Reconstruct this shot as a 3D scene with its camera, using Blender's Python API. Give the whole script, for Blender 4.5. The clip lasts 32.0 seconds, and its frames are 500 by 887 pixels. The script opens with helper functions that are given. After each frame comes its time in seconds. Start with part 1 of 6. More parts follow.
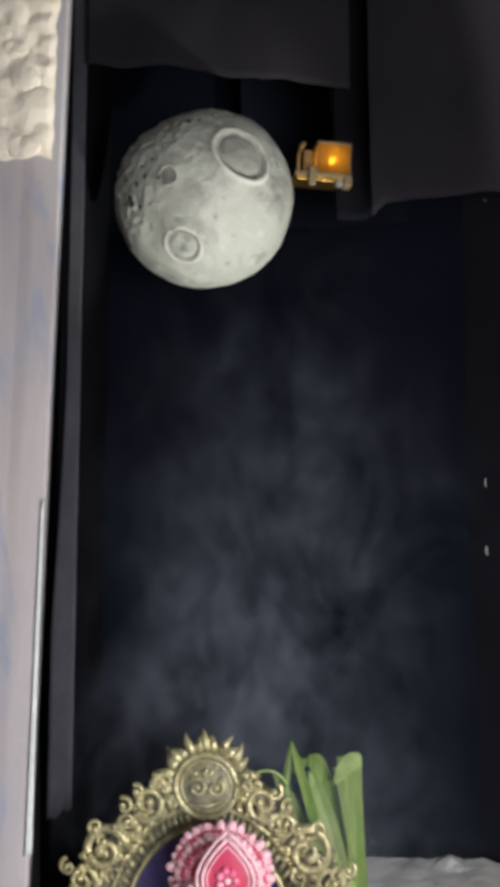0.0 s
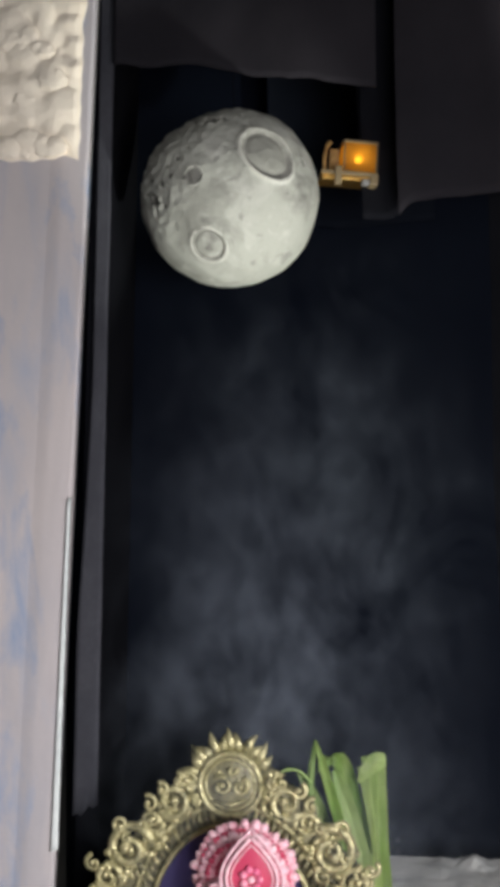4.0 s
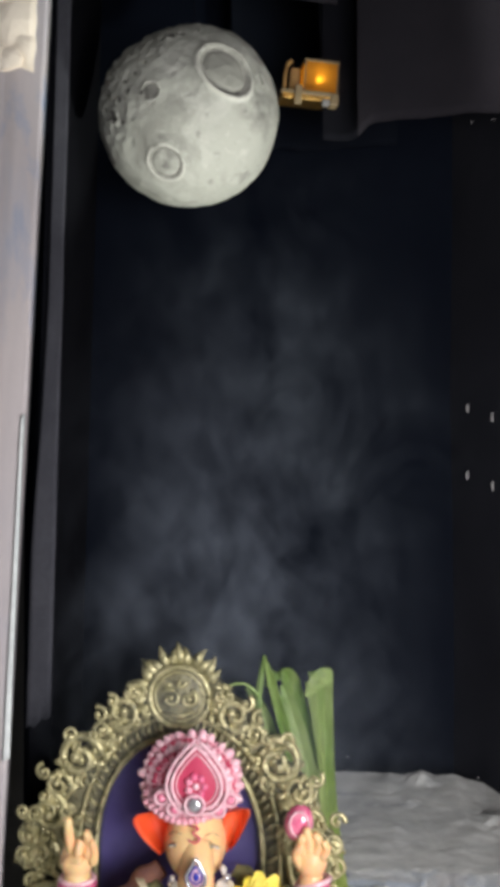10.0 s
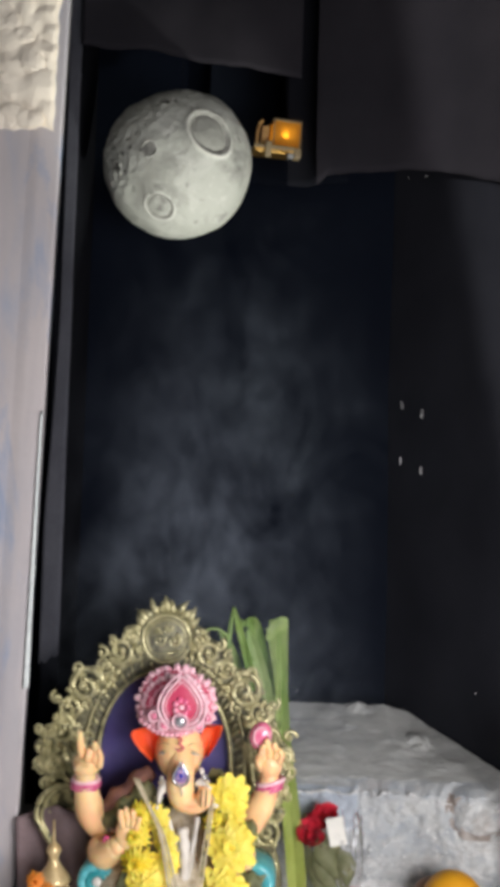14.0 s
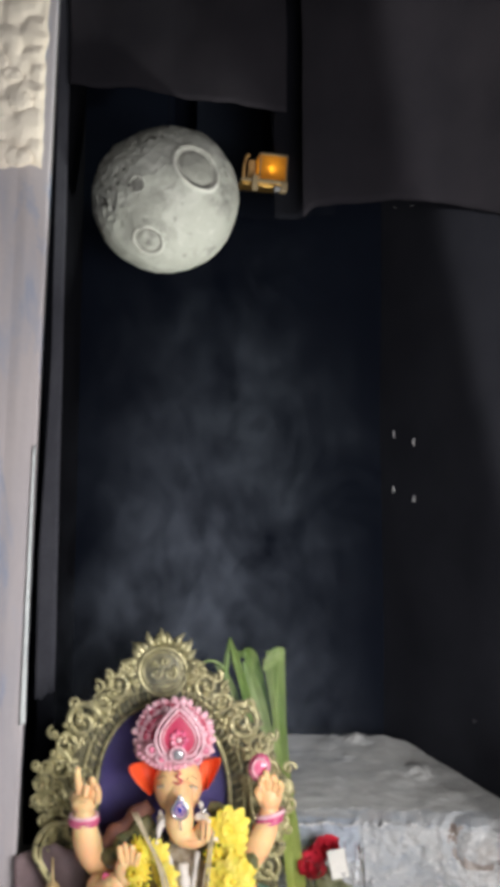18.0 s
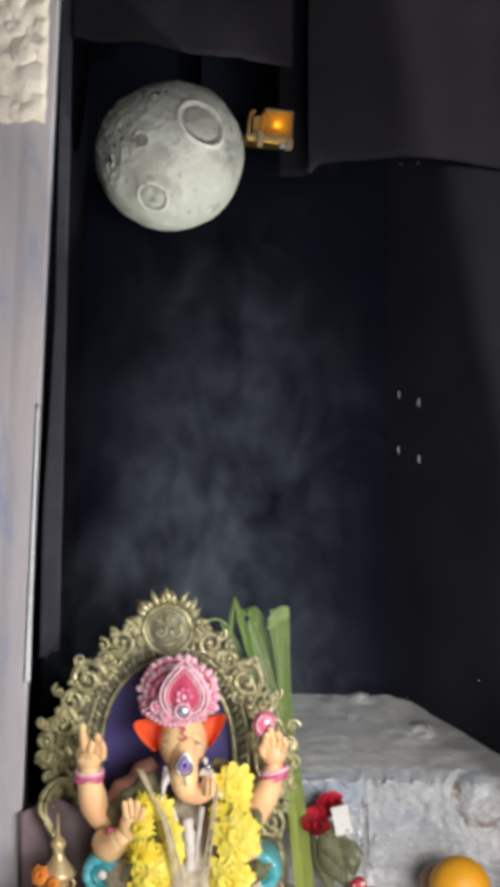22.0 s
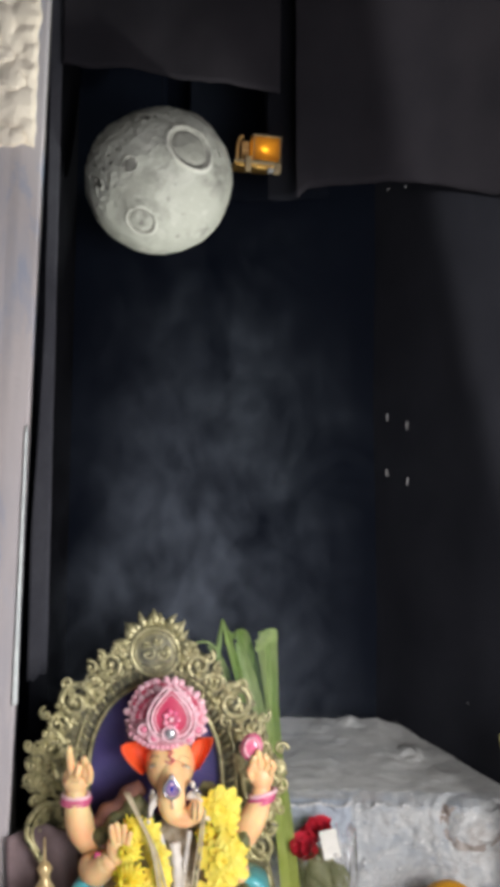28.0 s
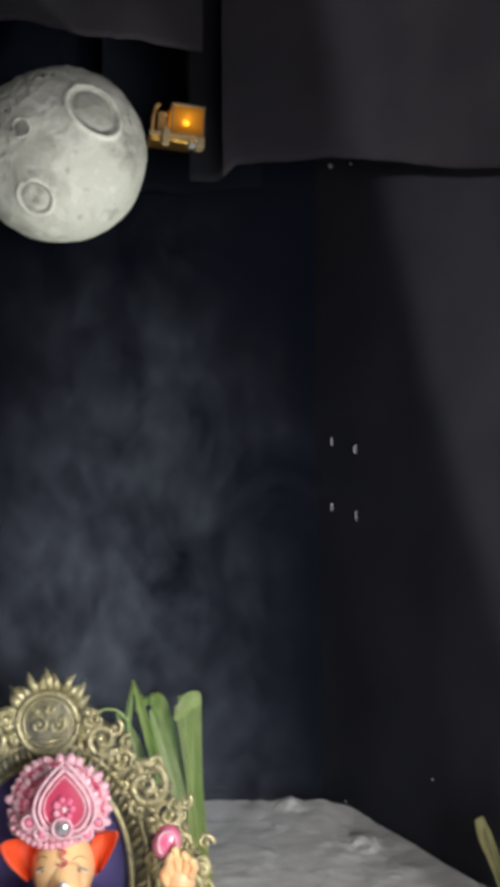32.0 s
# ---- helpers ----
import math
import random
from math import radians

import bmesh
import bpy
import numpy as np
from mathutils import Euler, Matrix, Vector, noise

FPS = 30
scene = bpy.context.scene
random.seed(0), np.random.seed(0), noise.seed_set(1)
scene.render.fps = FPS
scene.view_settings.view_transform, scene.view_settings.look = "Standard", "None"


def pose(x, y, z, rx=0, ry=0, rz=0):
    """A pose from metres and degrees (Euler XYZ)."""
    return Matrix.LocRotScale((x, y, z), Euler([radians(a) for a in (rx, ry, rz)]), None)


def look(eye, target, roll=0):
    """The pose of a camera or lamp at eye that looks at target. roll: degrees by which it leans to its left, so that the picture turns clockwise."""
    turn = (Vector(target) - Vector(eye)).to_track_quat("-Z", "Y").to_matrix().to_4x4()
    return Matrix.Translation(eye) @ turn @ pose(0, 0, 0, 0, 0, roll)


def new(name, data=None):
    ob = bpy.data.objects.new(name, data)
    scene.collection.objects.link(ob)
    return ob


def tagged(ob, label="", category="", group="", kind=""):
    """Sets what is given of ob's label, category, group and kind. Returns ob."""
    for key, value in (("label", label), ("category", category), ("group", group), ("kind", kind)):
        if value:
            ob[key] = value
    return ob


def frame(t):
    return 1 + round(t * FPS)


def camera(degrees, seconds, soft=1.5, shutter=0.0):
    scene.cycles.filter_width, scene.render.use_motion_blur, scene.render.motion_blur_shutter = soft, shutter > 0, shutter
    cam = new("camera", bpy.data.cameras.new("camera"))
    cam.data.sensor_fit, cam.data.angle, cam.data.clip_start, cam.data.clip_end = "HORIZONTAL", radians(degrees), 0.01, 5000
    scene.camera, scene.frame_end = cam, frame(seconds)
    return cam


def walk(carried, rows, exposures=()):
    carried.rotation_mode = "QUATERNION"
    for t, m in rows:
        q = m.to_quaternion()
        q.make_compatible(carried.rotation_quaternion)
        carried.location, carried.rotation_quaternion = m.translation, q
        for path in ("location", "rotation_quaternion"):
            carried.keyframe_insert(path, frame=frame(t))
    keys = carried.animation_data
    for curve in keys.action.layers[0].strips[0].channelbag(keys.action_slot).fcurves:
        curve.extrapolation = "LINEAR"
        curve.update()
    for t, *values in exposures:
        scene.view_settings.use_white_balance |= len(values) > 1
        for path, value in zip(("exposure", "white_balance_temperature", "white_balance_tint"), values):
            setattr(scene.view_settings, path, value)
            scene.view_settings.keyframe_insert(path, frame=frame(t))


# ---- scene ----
cam = camera(25.0, 32.0, soft=6.5)
PATH = [
    (0, (0.083, 0.240, 1.273), (-0.131, 2.222, 1.435), -1.02),
    (0.5, (0.080, 0.238, 1.273), (-0.123, 2.221, 1.436), -1.19),
    (1, (0.084, 0.237, 1.273), (-0.131, 2.219, 1.436), -1.25),
    (1.5, (0.082, 0.237, 1.269), (-0.144, 2.217, 1.438), -1.25),
    (2, (0.080, 0.237, 1.273), (-0.164, 2.216, 1.434), -1.14),
    (2.5, (0.079, 0.238, 1.280), (-0.187, 2.214, 1.442), -1.01),
    (4.5, (0.088, 0.238, 1.278), (-0.168, 2.216, 1.423), -0.58),
    (5, (0.090, 0.240, 1.274), (-0.146, 2.221, 1.410), -0.49),
    (5.5, (0.105, 0.237, 1.272), (-0.138, 2.218, 1.386), -0.53),
    (6, (0.108, 0.238, 1.270), (-0.125, 2.222, 1.366), -0.53),
    (6.5, (0.109, 0.236, 1.268), (-0.126, 2.221, 1.351), -0.54),
    (7, (0.110, 0.237, 1.266), (-0.127, 2.221, 1.341), -0.54),
    (7.5, (0.107, 0.238, 1.266), (-0.138, 2.222, 1.333), -0.56),
    (8, (0.109, 0.238, 1.273), (-0.151, 2.220, 1.322), -0.54),
    (8.5, (0.106, 0.237, 1.265), (-0.159, 2.219, 1.318), -0.50),
    (9, (0.107, 0.238, 1.268), (-0.155, 2.220, 1.311), -0.36),
    (9.5, (0.109, 0.233, 1.266), (-0.137, 2.217, 1.304), -0.20),
    (10, (0.112, 0.236, 1.258), (-0.116, 2.222, 1.303), -0.03),
    (10.5, (0.115, 0.234, 1.254), (-0.101, 2.221, 1.301), -0.03),
    (11, (0.112, 0.174, 1.262), (-0.087, 2.164, 1.299), -0.07),
    (11.5, (0.112, 0.093, 1.282), (-0.074, 2.085, 1.295), -0.11),
    (12, (0.112, 0.037, 1.288), (-0.069, 2.029, 1.294), -0.06),
    (12.5, (0.110, -0.011, 1.295), (-0.066, 1.981, 1.288), 0.06),
    (13, (0.114, -0.040, 1.299), (-0.057, 1.952, 1.280), 0.26),
    (13.5, (0.113, -0.039, 1.306), (-0.044, 1.955, 1.271), 0.5),
    (14, (0.111, -0.038, 1.301), (-0.027, 1.957, 1.265), 0.9),
    (14.5, (0.115, -0.037, 1.295), (-0.014, 1.958, 1.262), 1.1),
    (16.5, (0.116, -0.041, 1.292), (-0.009, 1.955, 1.311), 0.4),
    (17, (0.117, -0.041, 1.291), (-0.007, 1.955, 1.32), 0.1),
    (17.5, (0.112, -0.043, 1.288), (-0.011, 1.952, 1.324), -0.2),
    (18, (0.114, -0.041, 1.289), (-0.015, 1.955, 1.324), -0.3),
    (18.5, (0.114, -0.038, 1.289), (-0.017, 1.958, 1.321), -0.2),
    (19, (0.112, -0.038, 1.29), (-0.015, 1.958, 1.316), -0.2),
    (19.5, (0.112, -0.037, 1.29), (-0.011, 1.959, 1.306), -0.2),
    (20, (0.115, -0.036, 1.282), (-0.008, 1.961, 1.293), -0.1),
    (20.5, (0.114, -0.037, 1.284), (-0.007, 1.959, 1.281), -0.2),
    (21, (0.113, -0.037, 1.282), (-0.01, 1.96, 1.269), -0.2),
    (21.5, (0.113, -0.035, 1.281), (-0.017, 1.96, 1.261), -0.3),
    (22, (0.111, -0.036, 1.275), (-0.023, 1.96, 1.257), -0.2),
    (22.5, (0.113, -0.035, 1.278), (-0.031, 1.959, 1.252), -0.2),
    (23, (0.111, -0.034, 1.275), (-0.039, 1.961, 1.25), -0.1),
    (23.5, (0.108, -0.033, 1.273), (-0.045, 1.961, 1.253), -0.1),
    (24, (0.106, -0.035, 1.276), (-0.055, 1.958, 1.261), -0.2),
    (24.5, (0.106, -0.04, 1.276), (-0.063, 1.953, 1.279), -0.4),
    (26.5, (0.109, -0.04, 1.281), (-0.052, 1.953, 1.33), -0.7),
    (27, (0.112, -0.041, 1.29), (-0.039, 1.953, 1.321), -0.5),
    (27.5, (0.111, -0.041, 1.281), (-0.02, 1.955, 1.31), -0.4),
    (28, (0.117, -0.039, 1.271), (-0.004, 1.957, 1.298), -0.2),
    (28.5, (0.116, -0.04, 1.267), (0.014, 1.957, 1.285), 0.0),
    (29, (0.119, -0.04, 1.271), (0.028, 1.958, 1.27), 0.2),
    (29.5, (0.124, -0.043, 1.263), (0.04, 1.956, 1.261), 0.2),
    (30, (0.121, -0.041, 1.256), (0.052, 1.958, 1.255), 0.0),
    (30.5, (0.12, -0.041, 1.254), (0.067, 1.959, 1.262), -0.2),
    (31, (0.12, -0.037, 1.26), (0.089, 1.963, 1.284), -0.3),
    (31.5, (0.124, 0.103, 1.241), (0.102, 2.101, 1.323), -0.47),
    (32, (0.126, 0.209, 1.225), (0.111, 2.204, 1.373), -0.60),
]
walk(cam, [(t, look(eye, target, roll)) for t, eye, target, roll in PATH])

# ---- light ----
world = bpy.data.worlds.new("room_world")
scene.world = world
world.use_nodes = True
world.node_tree.nodes["Background"].inputs[0].default_value = (0.55, 0.6, 0.72, 1)
world.node_tree.nodes["Background"].inputs[1].default_value = 0.03


def area_lamp(name, eye, target, size, power, colour, spread=180):
    data = bpy.data.lights.new(name, "AREA")
    data.shape, data.size, data.size_y = "RECTANGLE", size[0], size[1]
    data.energy, data.color, data.spread = power, colour, radians(spread)
    ob = new(name, data)
    ob.matrix_world = look(eye, target)
    return ob


# A soft floodlight out of view in front of the table, to the right of the camera; an added dim fill behind the camera;
# and a small spotlight low on the table's right end, aimed up at the moon.
area_lamp("floodlight", (0.62, 0.22, 1.10), (-0.05, 1.34, 0.95), (0.60, 0.50), 6.4, (1.0, 0.97, 0.99), 106)
area_lamp("front_fill", (0.45, -1.0, 1.0), (-0.1, 1.3, 1.1), (0.12, 1.0), 5.0, (0.93, 0.96, 1.0))
spot = bpy.data.lights.new("moon_spotlight", "SPOT")
spot.energy, spot.color, spot.spot_size, spot.spot_blend, spot.shadow_soft_size = 45.0, (0.98, 1.0, 0.92), radians(19), 0.35, 0.02
new("moon_spotlight", spot).matrix_world = look((0.47, 1.03, 0.74), (-0.09, 1.42, 1.63))

# An added spot on the other side of the camera; its cone edge slants across the black side wall.
P, low_end, high_end = Vector((-0.32, -0.10, 1.45)), Vector((0.383, 1.370, 1.01)), Vector((0.277, 1.527, 1.523))
ray = ((low_end + high_end) / 2 - P).normalized()
across = ray.cross(high_end - low_end).normalized()
across = across if across.x > 0 else -across
side_spot = bpy.data.lights.new("wall_edge_spot", "SPOT")
side_spot.energy, side_spot.color, side_spot.spot_size, side_spot.spot_blend, side_spot.shadow_soft_size = 84.0, (1.0, 0.97, 0.93), radians(136), 0.03, 0.02
new("wall_edge_spot", side_spot).matrix_world = look(P, P + ray * math.cos(radians(68)) + across * math.sin(radians(68)))


# ---- materials ----
def mat(name, col, rough=0.6, metal=0.0, col2=None, scale=30.0, bump=0.0, bump_scale=120.0, detail=6.0, sheen=0.0, coat=0.0,
        rough_var=0.0, vary=0.0, emit=None, power=0.0, trans=0.0, lo=0.35, hi=0.65, sss=0.0, stretch=(1, 1, 1), spec=0.5, col3=None, scale3=10.0, lo3=0.55, hi3=0.7, fine_mix=0.3):
    m = bpy.data.materials.new(name)
    m.use_nodes = True
    nt = m.node_tree
    b = nt.nodes["Principled BSDF"]
    b.inputs["Roughness"].default_value = rough
    b.inputs["Metallic"].default_value = metal
    b.inputs["Coat Weight"].default_value = coat
    b.inputs["Specular IOR Level"].default_value = spec
    b.inputs["Sheen Weight"].default_value = sheen
    b.inputs["Transmission Weight"].default_value = trans
    b.inputs["Subsurface Weight"].default_value = sss
    if sss:
        b.inputs["Subsurface Scale"].default_value = 0.006
    if emit:
        b.inputs["Emission Color"].default_value = (*emit, 1)
        b.inputs["Emission Strength"].default_value = power
    tc = nt.nodes.new("ShaderNodeTexCoord")
    mp = nt.nodes.new("ShaderNodeMapping")
    mp.inputs["Scale"].default_value = stretch
    nt.links.new(tc.outputs["Object"], mp.inputs["Vector"])
    n1 = nt.nodes.new("ShaderNodeTexNoise")
    n1.inputs["Scale"].default_value, n1.inputs["Detail"].default_value = scale, detail
    nt.links.new(mp.outputs[0], n1.inputs["Vector"])
    ramp = nt.nodes.new("ShaderNodeValToRGB")
    ramp.color_ramp.elements[0].position, ramp.color_ramp.elements[1].position = lo, hi
    ramp.color_ramp.elements[0].color = (*col, 1)
    ramp.color_ramp.elements[1].color = (*(col2 or [c * 0.75 for c in col]), 1)
    nt.links.new(n1.outputs["Fac"], ramp.inputs["Fac"])
    out = ramp.outputs["Color"]
    if col3:
        n3 = nt.nodes.new("ShaderNodeTexNoise")
        n3.inputs["Scale"].default_value, n3.inputs["Detail"].default_value, n3.inputs["Distortion"].default_value = scale3, 5.0, 0.6
        nt.links.new(mp.outputs[0], n3.inputs["Vector"])
        r3 = nt.nodes.new("ShaderNodeMapRange")
        r3.inputs["From Min"].default_value, r3.inputs["From Max"].default_value = lo3, hi3
        nt.links.new(n3.outputs["Fac"], r3.inputs["Value"])
        over = nt.nodes.new("ShaderNodeMix")
        over.data_type = "RGBA"
        over.inputs["B"].default_value = (*col3, 1)
        nt.links.new(r3.outputs[0], over.inputs["Factor"])
        nt.links.new(out, over.inputs["A"])
        out = over.outputs["Result"]
    n2 = nt.nodes.new("ShaderNodeTexNoise")
    n2.inputs["Scale"].default_value, n2.inputs["Detail"].default_value = bump_scale, 4.0
    nt.links.new(mp.outputs[0], n2.inputs["Vector"])
    fine = nt.nodes.new("ShaderNodeMix")
    fine.data_type, fine.blend_type = "RGBA", "MULTIPLY"
    fine.inputs["Factor"].default_value = fine_mix
    nt.links.new(out, fine.inputs["A"])
    nt.links.new(n2.outputs["Fac"], fine.inputs["B"])
    gain = nt.nodes.new("ShaderNodeMix")
    gain.data_type, gain.blend_type = "RGBA", "MULTIPLY"
    gain.inputs["Factor"].default_value = 1.0
    gain.inputs["B"].default_value = (1 / (1 - 0.5 * fine_mix),) * 3 + (1,)
    nt.links.new(fine.outputs["Result"], gain.inputs["A"])
    out = gain.outputs["Result"]
    if vary:
        info = nt.nodes.new("ShaderNodeObjectInfo")
        hsv = nt.nodes.new("ShaderNodeHueSaturation")
        mr = nt.nodes.new("ShaderNodeMapRange")
        mr.inputs["To Min"].default_value, mr.inputs["To Max"].default_value = 1 - vary, 1 + vary
        nt.links.new(info.outputs["Random"], mr.inputs["Value"])
        nt.links.new(mr.outputs[0], hsv.inputs["Value"])
        nt.links.new(out, hsv.inputs["Color"])
        out = hsv.outputs["Color"]
    nt.links.new(out, b.inputs["Base Color"])
    if rough_var:
        mr = nt.nodes.new("ShaderNodeMapRange")
        mr.inputs["To Min"].default_value, mr.inputs["To Max"].default_value = max(0, rough - rough_var), min(1, rough + rough_var)
        nt.links.new(n1.outputs["Fac"], mr.inputs["Value"])
        nt.links.new(mr.outputs[0], b.inputs["Roughness"])
    if bump:
        bp = nt.nodes.new("ShaderNodeBump")
        bp.inputs["Strength"].default_value, bp.inputs["Distance"].default_value = bump, 0.002
        nt.links.new(n2.outputs["Fac"], bp.inputs["Height"])
        nt.links.new(bp.outputs[0], b.inputs["Normal"])
    return m


def layered(name, base, coats, rough=0.8, bumps=((110, 0.6),), spec=0.3):
    """A painted surface: coats of colour (colour, scale, lo, hi, distortion, stretch) broken over a base, with relief."""
    m = bpy.data.materials.new(name)
    m.use_nodes = True
    nt = m.node_tree
    b = nt.nodes["Principled BSDF"]
    b.inputs["Roughness"].default_value = rough
    b.inputs["Specular IOR Level"].default_value = spec
    tc = nt.nodes.new("ShaderNodeTexCoord")
    rgb = nt.nodes.new("ShaderNodeRGB")
    rgb.outputs[0].default_value = (*base, 1)
    out = rgb.outputs[0]
    for n, (col, scale, lo, hi, warp, stretch) in enumerate(coats):
        mp = nt.nodes.new("ShaderNodeMapping")
        mp.inputs["Scale"].default_value = stretch
        mp.inputs["Location"].default_value = (1.7 * n, 0.9 * n, 2.3 * n)
        nz = nt.nodes.new("ShaderNodeTexNoise")
        nz.inputs["Scale"].default_value, nz.inputs["Detail"].default_value = scale, 7.0
        nz.inputs["Roughness"].default_value, nz.inputs["Distortion"].default_value = 0.62, warp
        mr = nt.nodes.new("ShaderNodeMapRange")
        mr.inputs["From Min"].default_value, mr.inputs["From Max"].default_value = lo, hi
        mx = nt.nodes.new("ShaderNodeMix")
        mx.data_type = "RGBA"
        mx.inputs["B"].default_value = (*col, 1)
        nt.links.new(tc.outputs["Object"], mp.inputs["Vector"])
        nt.links.new(mp.outputs[0], nz.inputs["Vector"])
        nt.links.new(nz.outputs["Fac"], mr.inputs["Value"])
        nt.links.new(mr.outputs[0], mx.inputs["Factor"])
        nt.links.new(out, mx.inputs["A"])
        out = mx.outputs["Result"]
    nt.links.new(out, b.inputs["Base Color"])
    last = None
    for scale, strength in bumps:
        nz = nt.nodes.new("ShaderNodeTexNoise")
        nz.inputs["Scale"].default_value, nz.inputs["Detail"].default_value = scale, 6.0
        bp = nt.nodes.new("ShaderNodeBump")
        bp.inputs["Strength"].default_value, bp.inputs["Distance"].default_value = strength, 0.2 / scale
        nt.links.new(tc.outputs["Object"], nz.inputs["Vector"])
        nt.links.new(nz.outputs["Fac"], bp.inputs["Height"])
        if last:
            nt.links.new(last.outputs[0], bp.inputs["Normal"])
        last = bp
    nt.links.new(last.outputs[0], b.inputs["Normal"])
    return m


NAVY = mat("navy_black_paint", (0.0034, 0.0052, 0.0102), 0.8, col2=(0.0024, 0.0038, 0.0082), spec=0.06, scale=6, bump=0.2, bump_scale=90)
CLOTH = mat("black_cloth", (0.0235, 0.0245, 0.0310), 0.95, col2=(0.0175, 0.0183, 0.0240), spec=0.1, scale=9, bump=0.3, bump_scale=500)
DRAPE = mat("charcoal_drape", (0.0235, 0.0215, 0.0255), 0.95, col2=(0.0170, 0.0160, 0.0195), spec=0.08, scale=9, bump=0.3, bump_scale=500)
CLOTH2 = mat("black_felt", (0.0075, 0.0078, 0.0105), 0.95, col2=(0.0055, 0.0058, 0.008), spec=0.06, scale=9, bump=0.4, bump_scale=700)
FELT = mat("navy_felt", (0.0058, 0.0075, 0.0120), 0.95, col2=(0.0042, 0.0056, 0.0095), spec=0.06, scale=9, bump=0.4, bump_scale=700)
STRIP = mat("charcoal_paper", (0.062, 0.063, 0.074), 0.85, col2=(0.045, 0.046, 0.056), spec=0.2, scale=14, bump=0.25, bump_scale=150)
PALE = layered("painted_sky_board", (0.575, 0.525, 0.525), (((0.49, 0.465, 0.485), 5, 0.40, 0.66, 0.4, (2.4, 1, 0.5)), ((0.63, 0.57, 0.56), 6, 0.52, 0.72, 0.5, (2.0, 1, 0.35)), ((0.44, 0.46, 0.54), 7, 0.53, 0.72, 0.4, (2.2, 1, 0.6)), ((0.33, 0.395, 0.54), 9, 0.55, 0.68, 0.3, (2.2, 1, 0.7))), 0.6, ((9, 0.15), (60, 0.12), (400, 0.1)), 0.35)
EDGE = mat("white_board_edge", (0.78, 0.82, 0.80), 0.5, col2=(0.66, 0.70, 0.69), scale=40)
COTTON = mat("cotton_wool", (0.96, 0.87, 0.73), 1.0, col2=(0.92, 0.81, 0.66), scale=16, bump=0.3, bump_scale=160, sheen=0.3, lo=0.45, hi=0.8, spec=0.05, sss=0.0, fine_mix=0.08)
MOON = layered("moon_plaster", (0.385, 0.39, 0.345), (((0.27, 0.27, 0.24), 15, 0.46, 0.64, 0.8, (1, 1, 1)), ((0.46, 0.46, 0.415), 26, 0.52, 0.68, 1.2, (1, 1, 1)), ((0.16, 0.158, 0.145), 38, 0.58, 0.72, 0.6, (1, 1, 1)), ((0.50, 0.495, 0.45), 110, 0.62, 0.72, 0.3, (1, 1, 1))), 0.9, ((30, 0.35), (90, 0.5), (300, 0.35)), 0.2)
# Crater grooves and pits carry their shade as dark colour, rims their light.
MOON_GROOVE_SHADE = mat("moon_groove_shade", (0.13, 0.128, 0.115), 0.9, col2=(0.34, 0.335, 0.30), scale=40, bump=0.5, bump_scale=140, spec=0.2)
MOON_PIT_SHADE = mat("moon_pit_shade", (0.075, 0.073, 0.065), 0.95, col2=(0.13, 0.128, 0.115), scale=60, bump=0.4, spec=0.1)
MOON_RIM_LIGHT = mat("moon_rim_light", (0.54, 0.54, 0.49), 0.9, col2=(0.48, 0.475, 0.42), scale=30, bump=0.4, bump_scale=160, spec=0.2)
TERRAIN = layered("moon_ground_plaster", (0.47, 0.47, 0.45), (((0.38, 0.385, 0.375), 14, 0.46, 0.66, 1.2, (0.7, 1.4, 1)), ((0.28, 0.29, 0.29), 22, 0.58, 0.72, 1.0, (0.45, 1.7, 1)), ((0.55, 0.55, 0.53), 30, 0.54, 0.68, 1.5, (0.6, 1.3, 1)), ((0.68, 0.68, 0.66), 110, 0.65, 0.72, 0.4, (0.7, 1.2, 1))), 0.8, ((45, 0.3), (140, 0.45), (400, 0.3)), 0.3)
TERRAIN_F = layered("blue_grey_plaster_face", (0.43, 0.435, 0.43), (((0.315, 0.34, 0.365), 13, 0.46, 0.62, 0.8, (1, 1, 1.3)), ((0.40, 0.355, 0.32), 17, 0.58, 0.74, 0.8, (1, 1, 0.9)), ((0.55, 0.55, 0.54), 24, 0.53, 0.70, 1.0, (0.8, 1, 1.1)), ((0.24, 0.265, 0.30), 46, 0.60, 0.74, 0.8, (1, 1, 0.8)), ((0.66, 0.66, 0.64), 90, 0.61, 0.70, 0.7, (1, 1, 1))), 0.8, ((50, 0.4), (140, 0.6), (400, 0.4)), 0.3)
TERRAIN_S = layered("smooth_blue_grey_plaster", (0.36, 0.395, 0.44), (((0.31, 0.345, 0.40), 8, 0.45, 0.65, 0.8, (0.5, 1, 1.5)), ((0.50, 0.51, 0.52), 22, 0.62, 0.75, 1.0, (0.5, 1, 2))), 0.75, ((40, 0.2), (160, 0.3)), 0.3)
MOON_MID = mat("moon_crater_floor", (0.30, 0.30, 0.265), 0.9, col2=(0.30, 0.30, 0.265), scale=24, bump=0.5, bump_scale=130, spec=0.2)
TERRAIN_W = mat("white_plaster_daub", (0.60, 0.60, 0.585), 0.75, col2=(0.44, 0.445, 0.445), scale=45, bump=0.6, bump_scale=160)
TERRAIN_B = mat("brown_daub_end_shade", (0.24, 0.195, 0.17), 0.85, col2=(0.34, 0.31, 0.285), scale=40, bump=0.5, bump_scale=150)
TABLECLOTH = mat("white_table_cover", (0.68, 0.67, 0.65), 0.7, col2=(0.55, 0.54, 0.53), scale=20, bump=0.3, bump_scale=90)
ROOM = mat("plain_room_paint", (0.25, 0.24, 0.23), 0.9, col2=(0.2, 0.2, 0.19), scale=3)
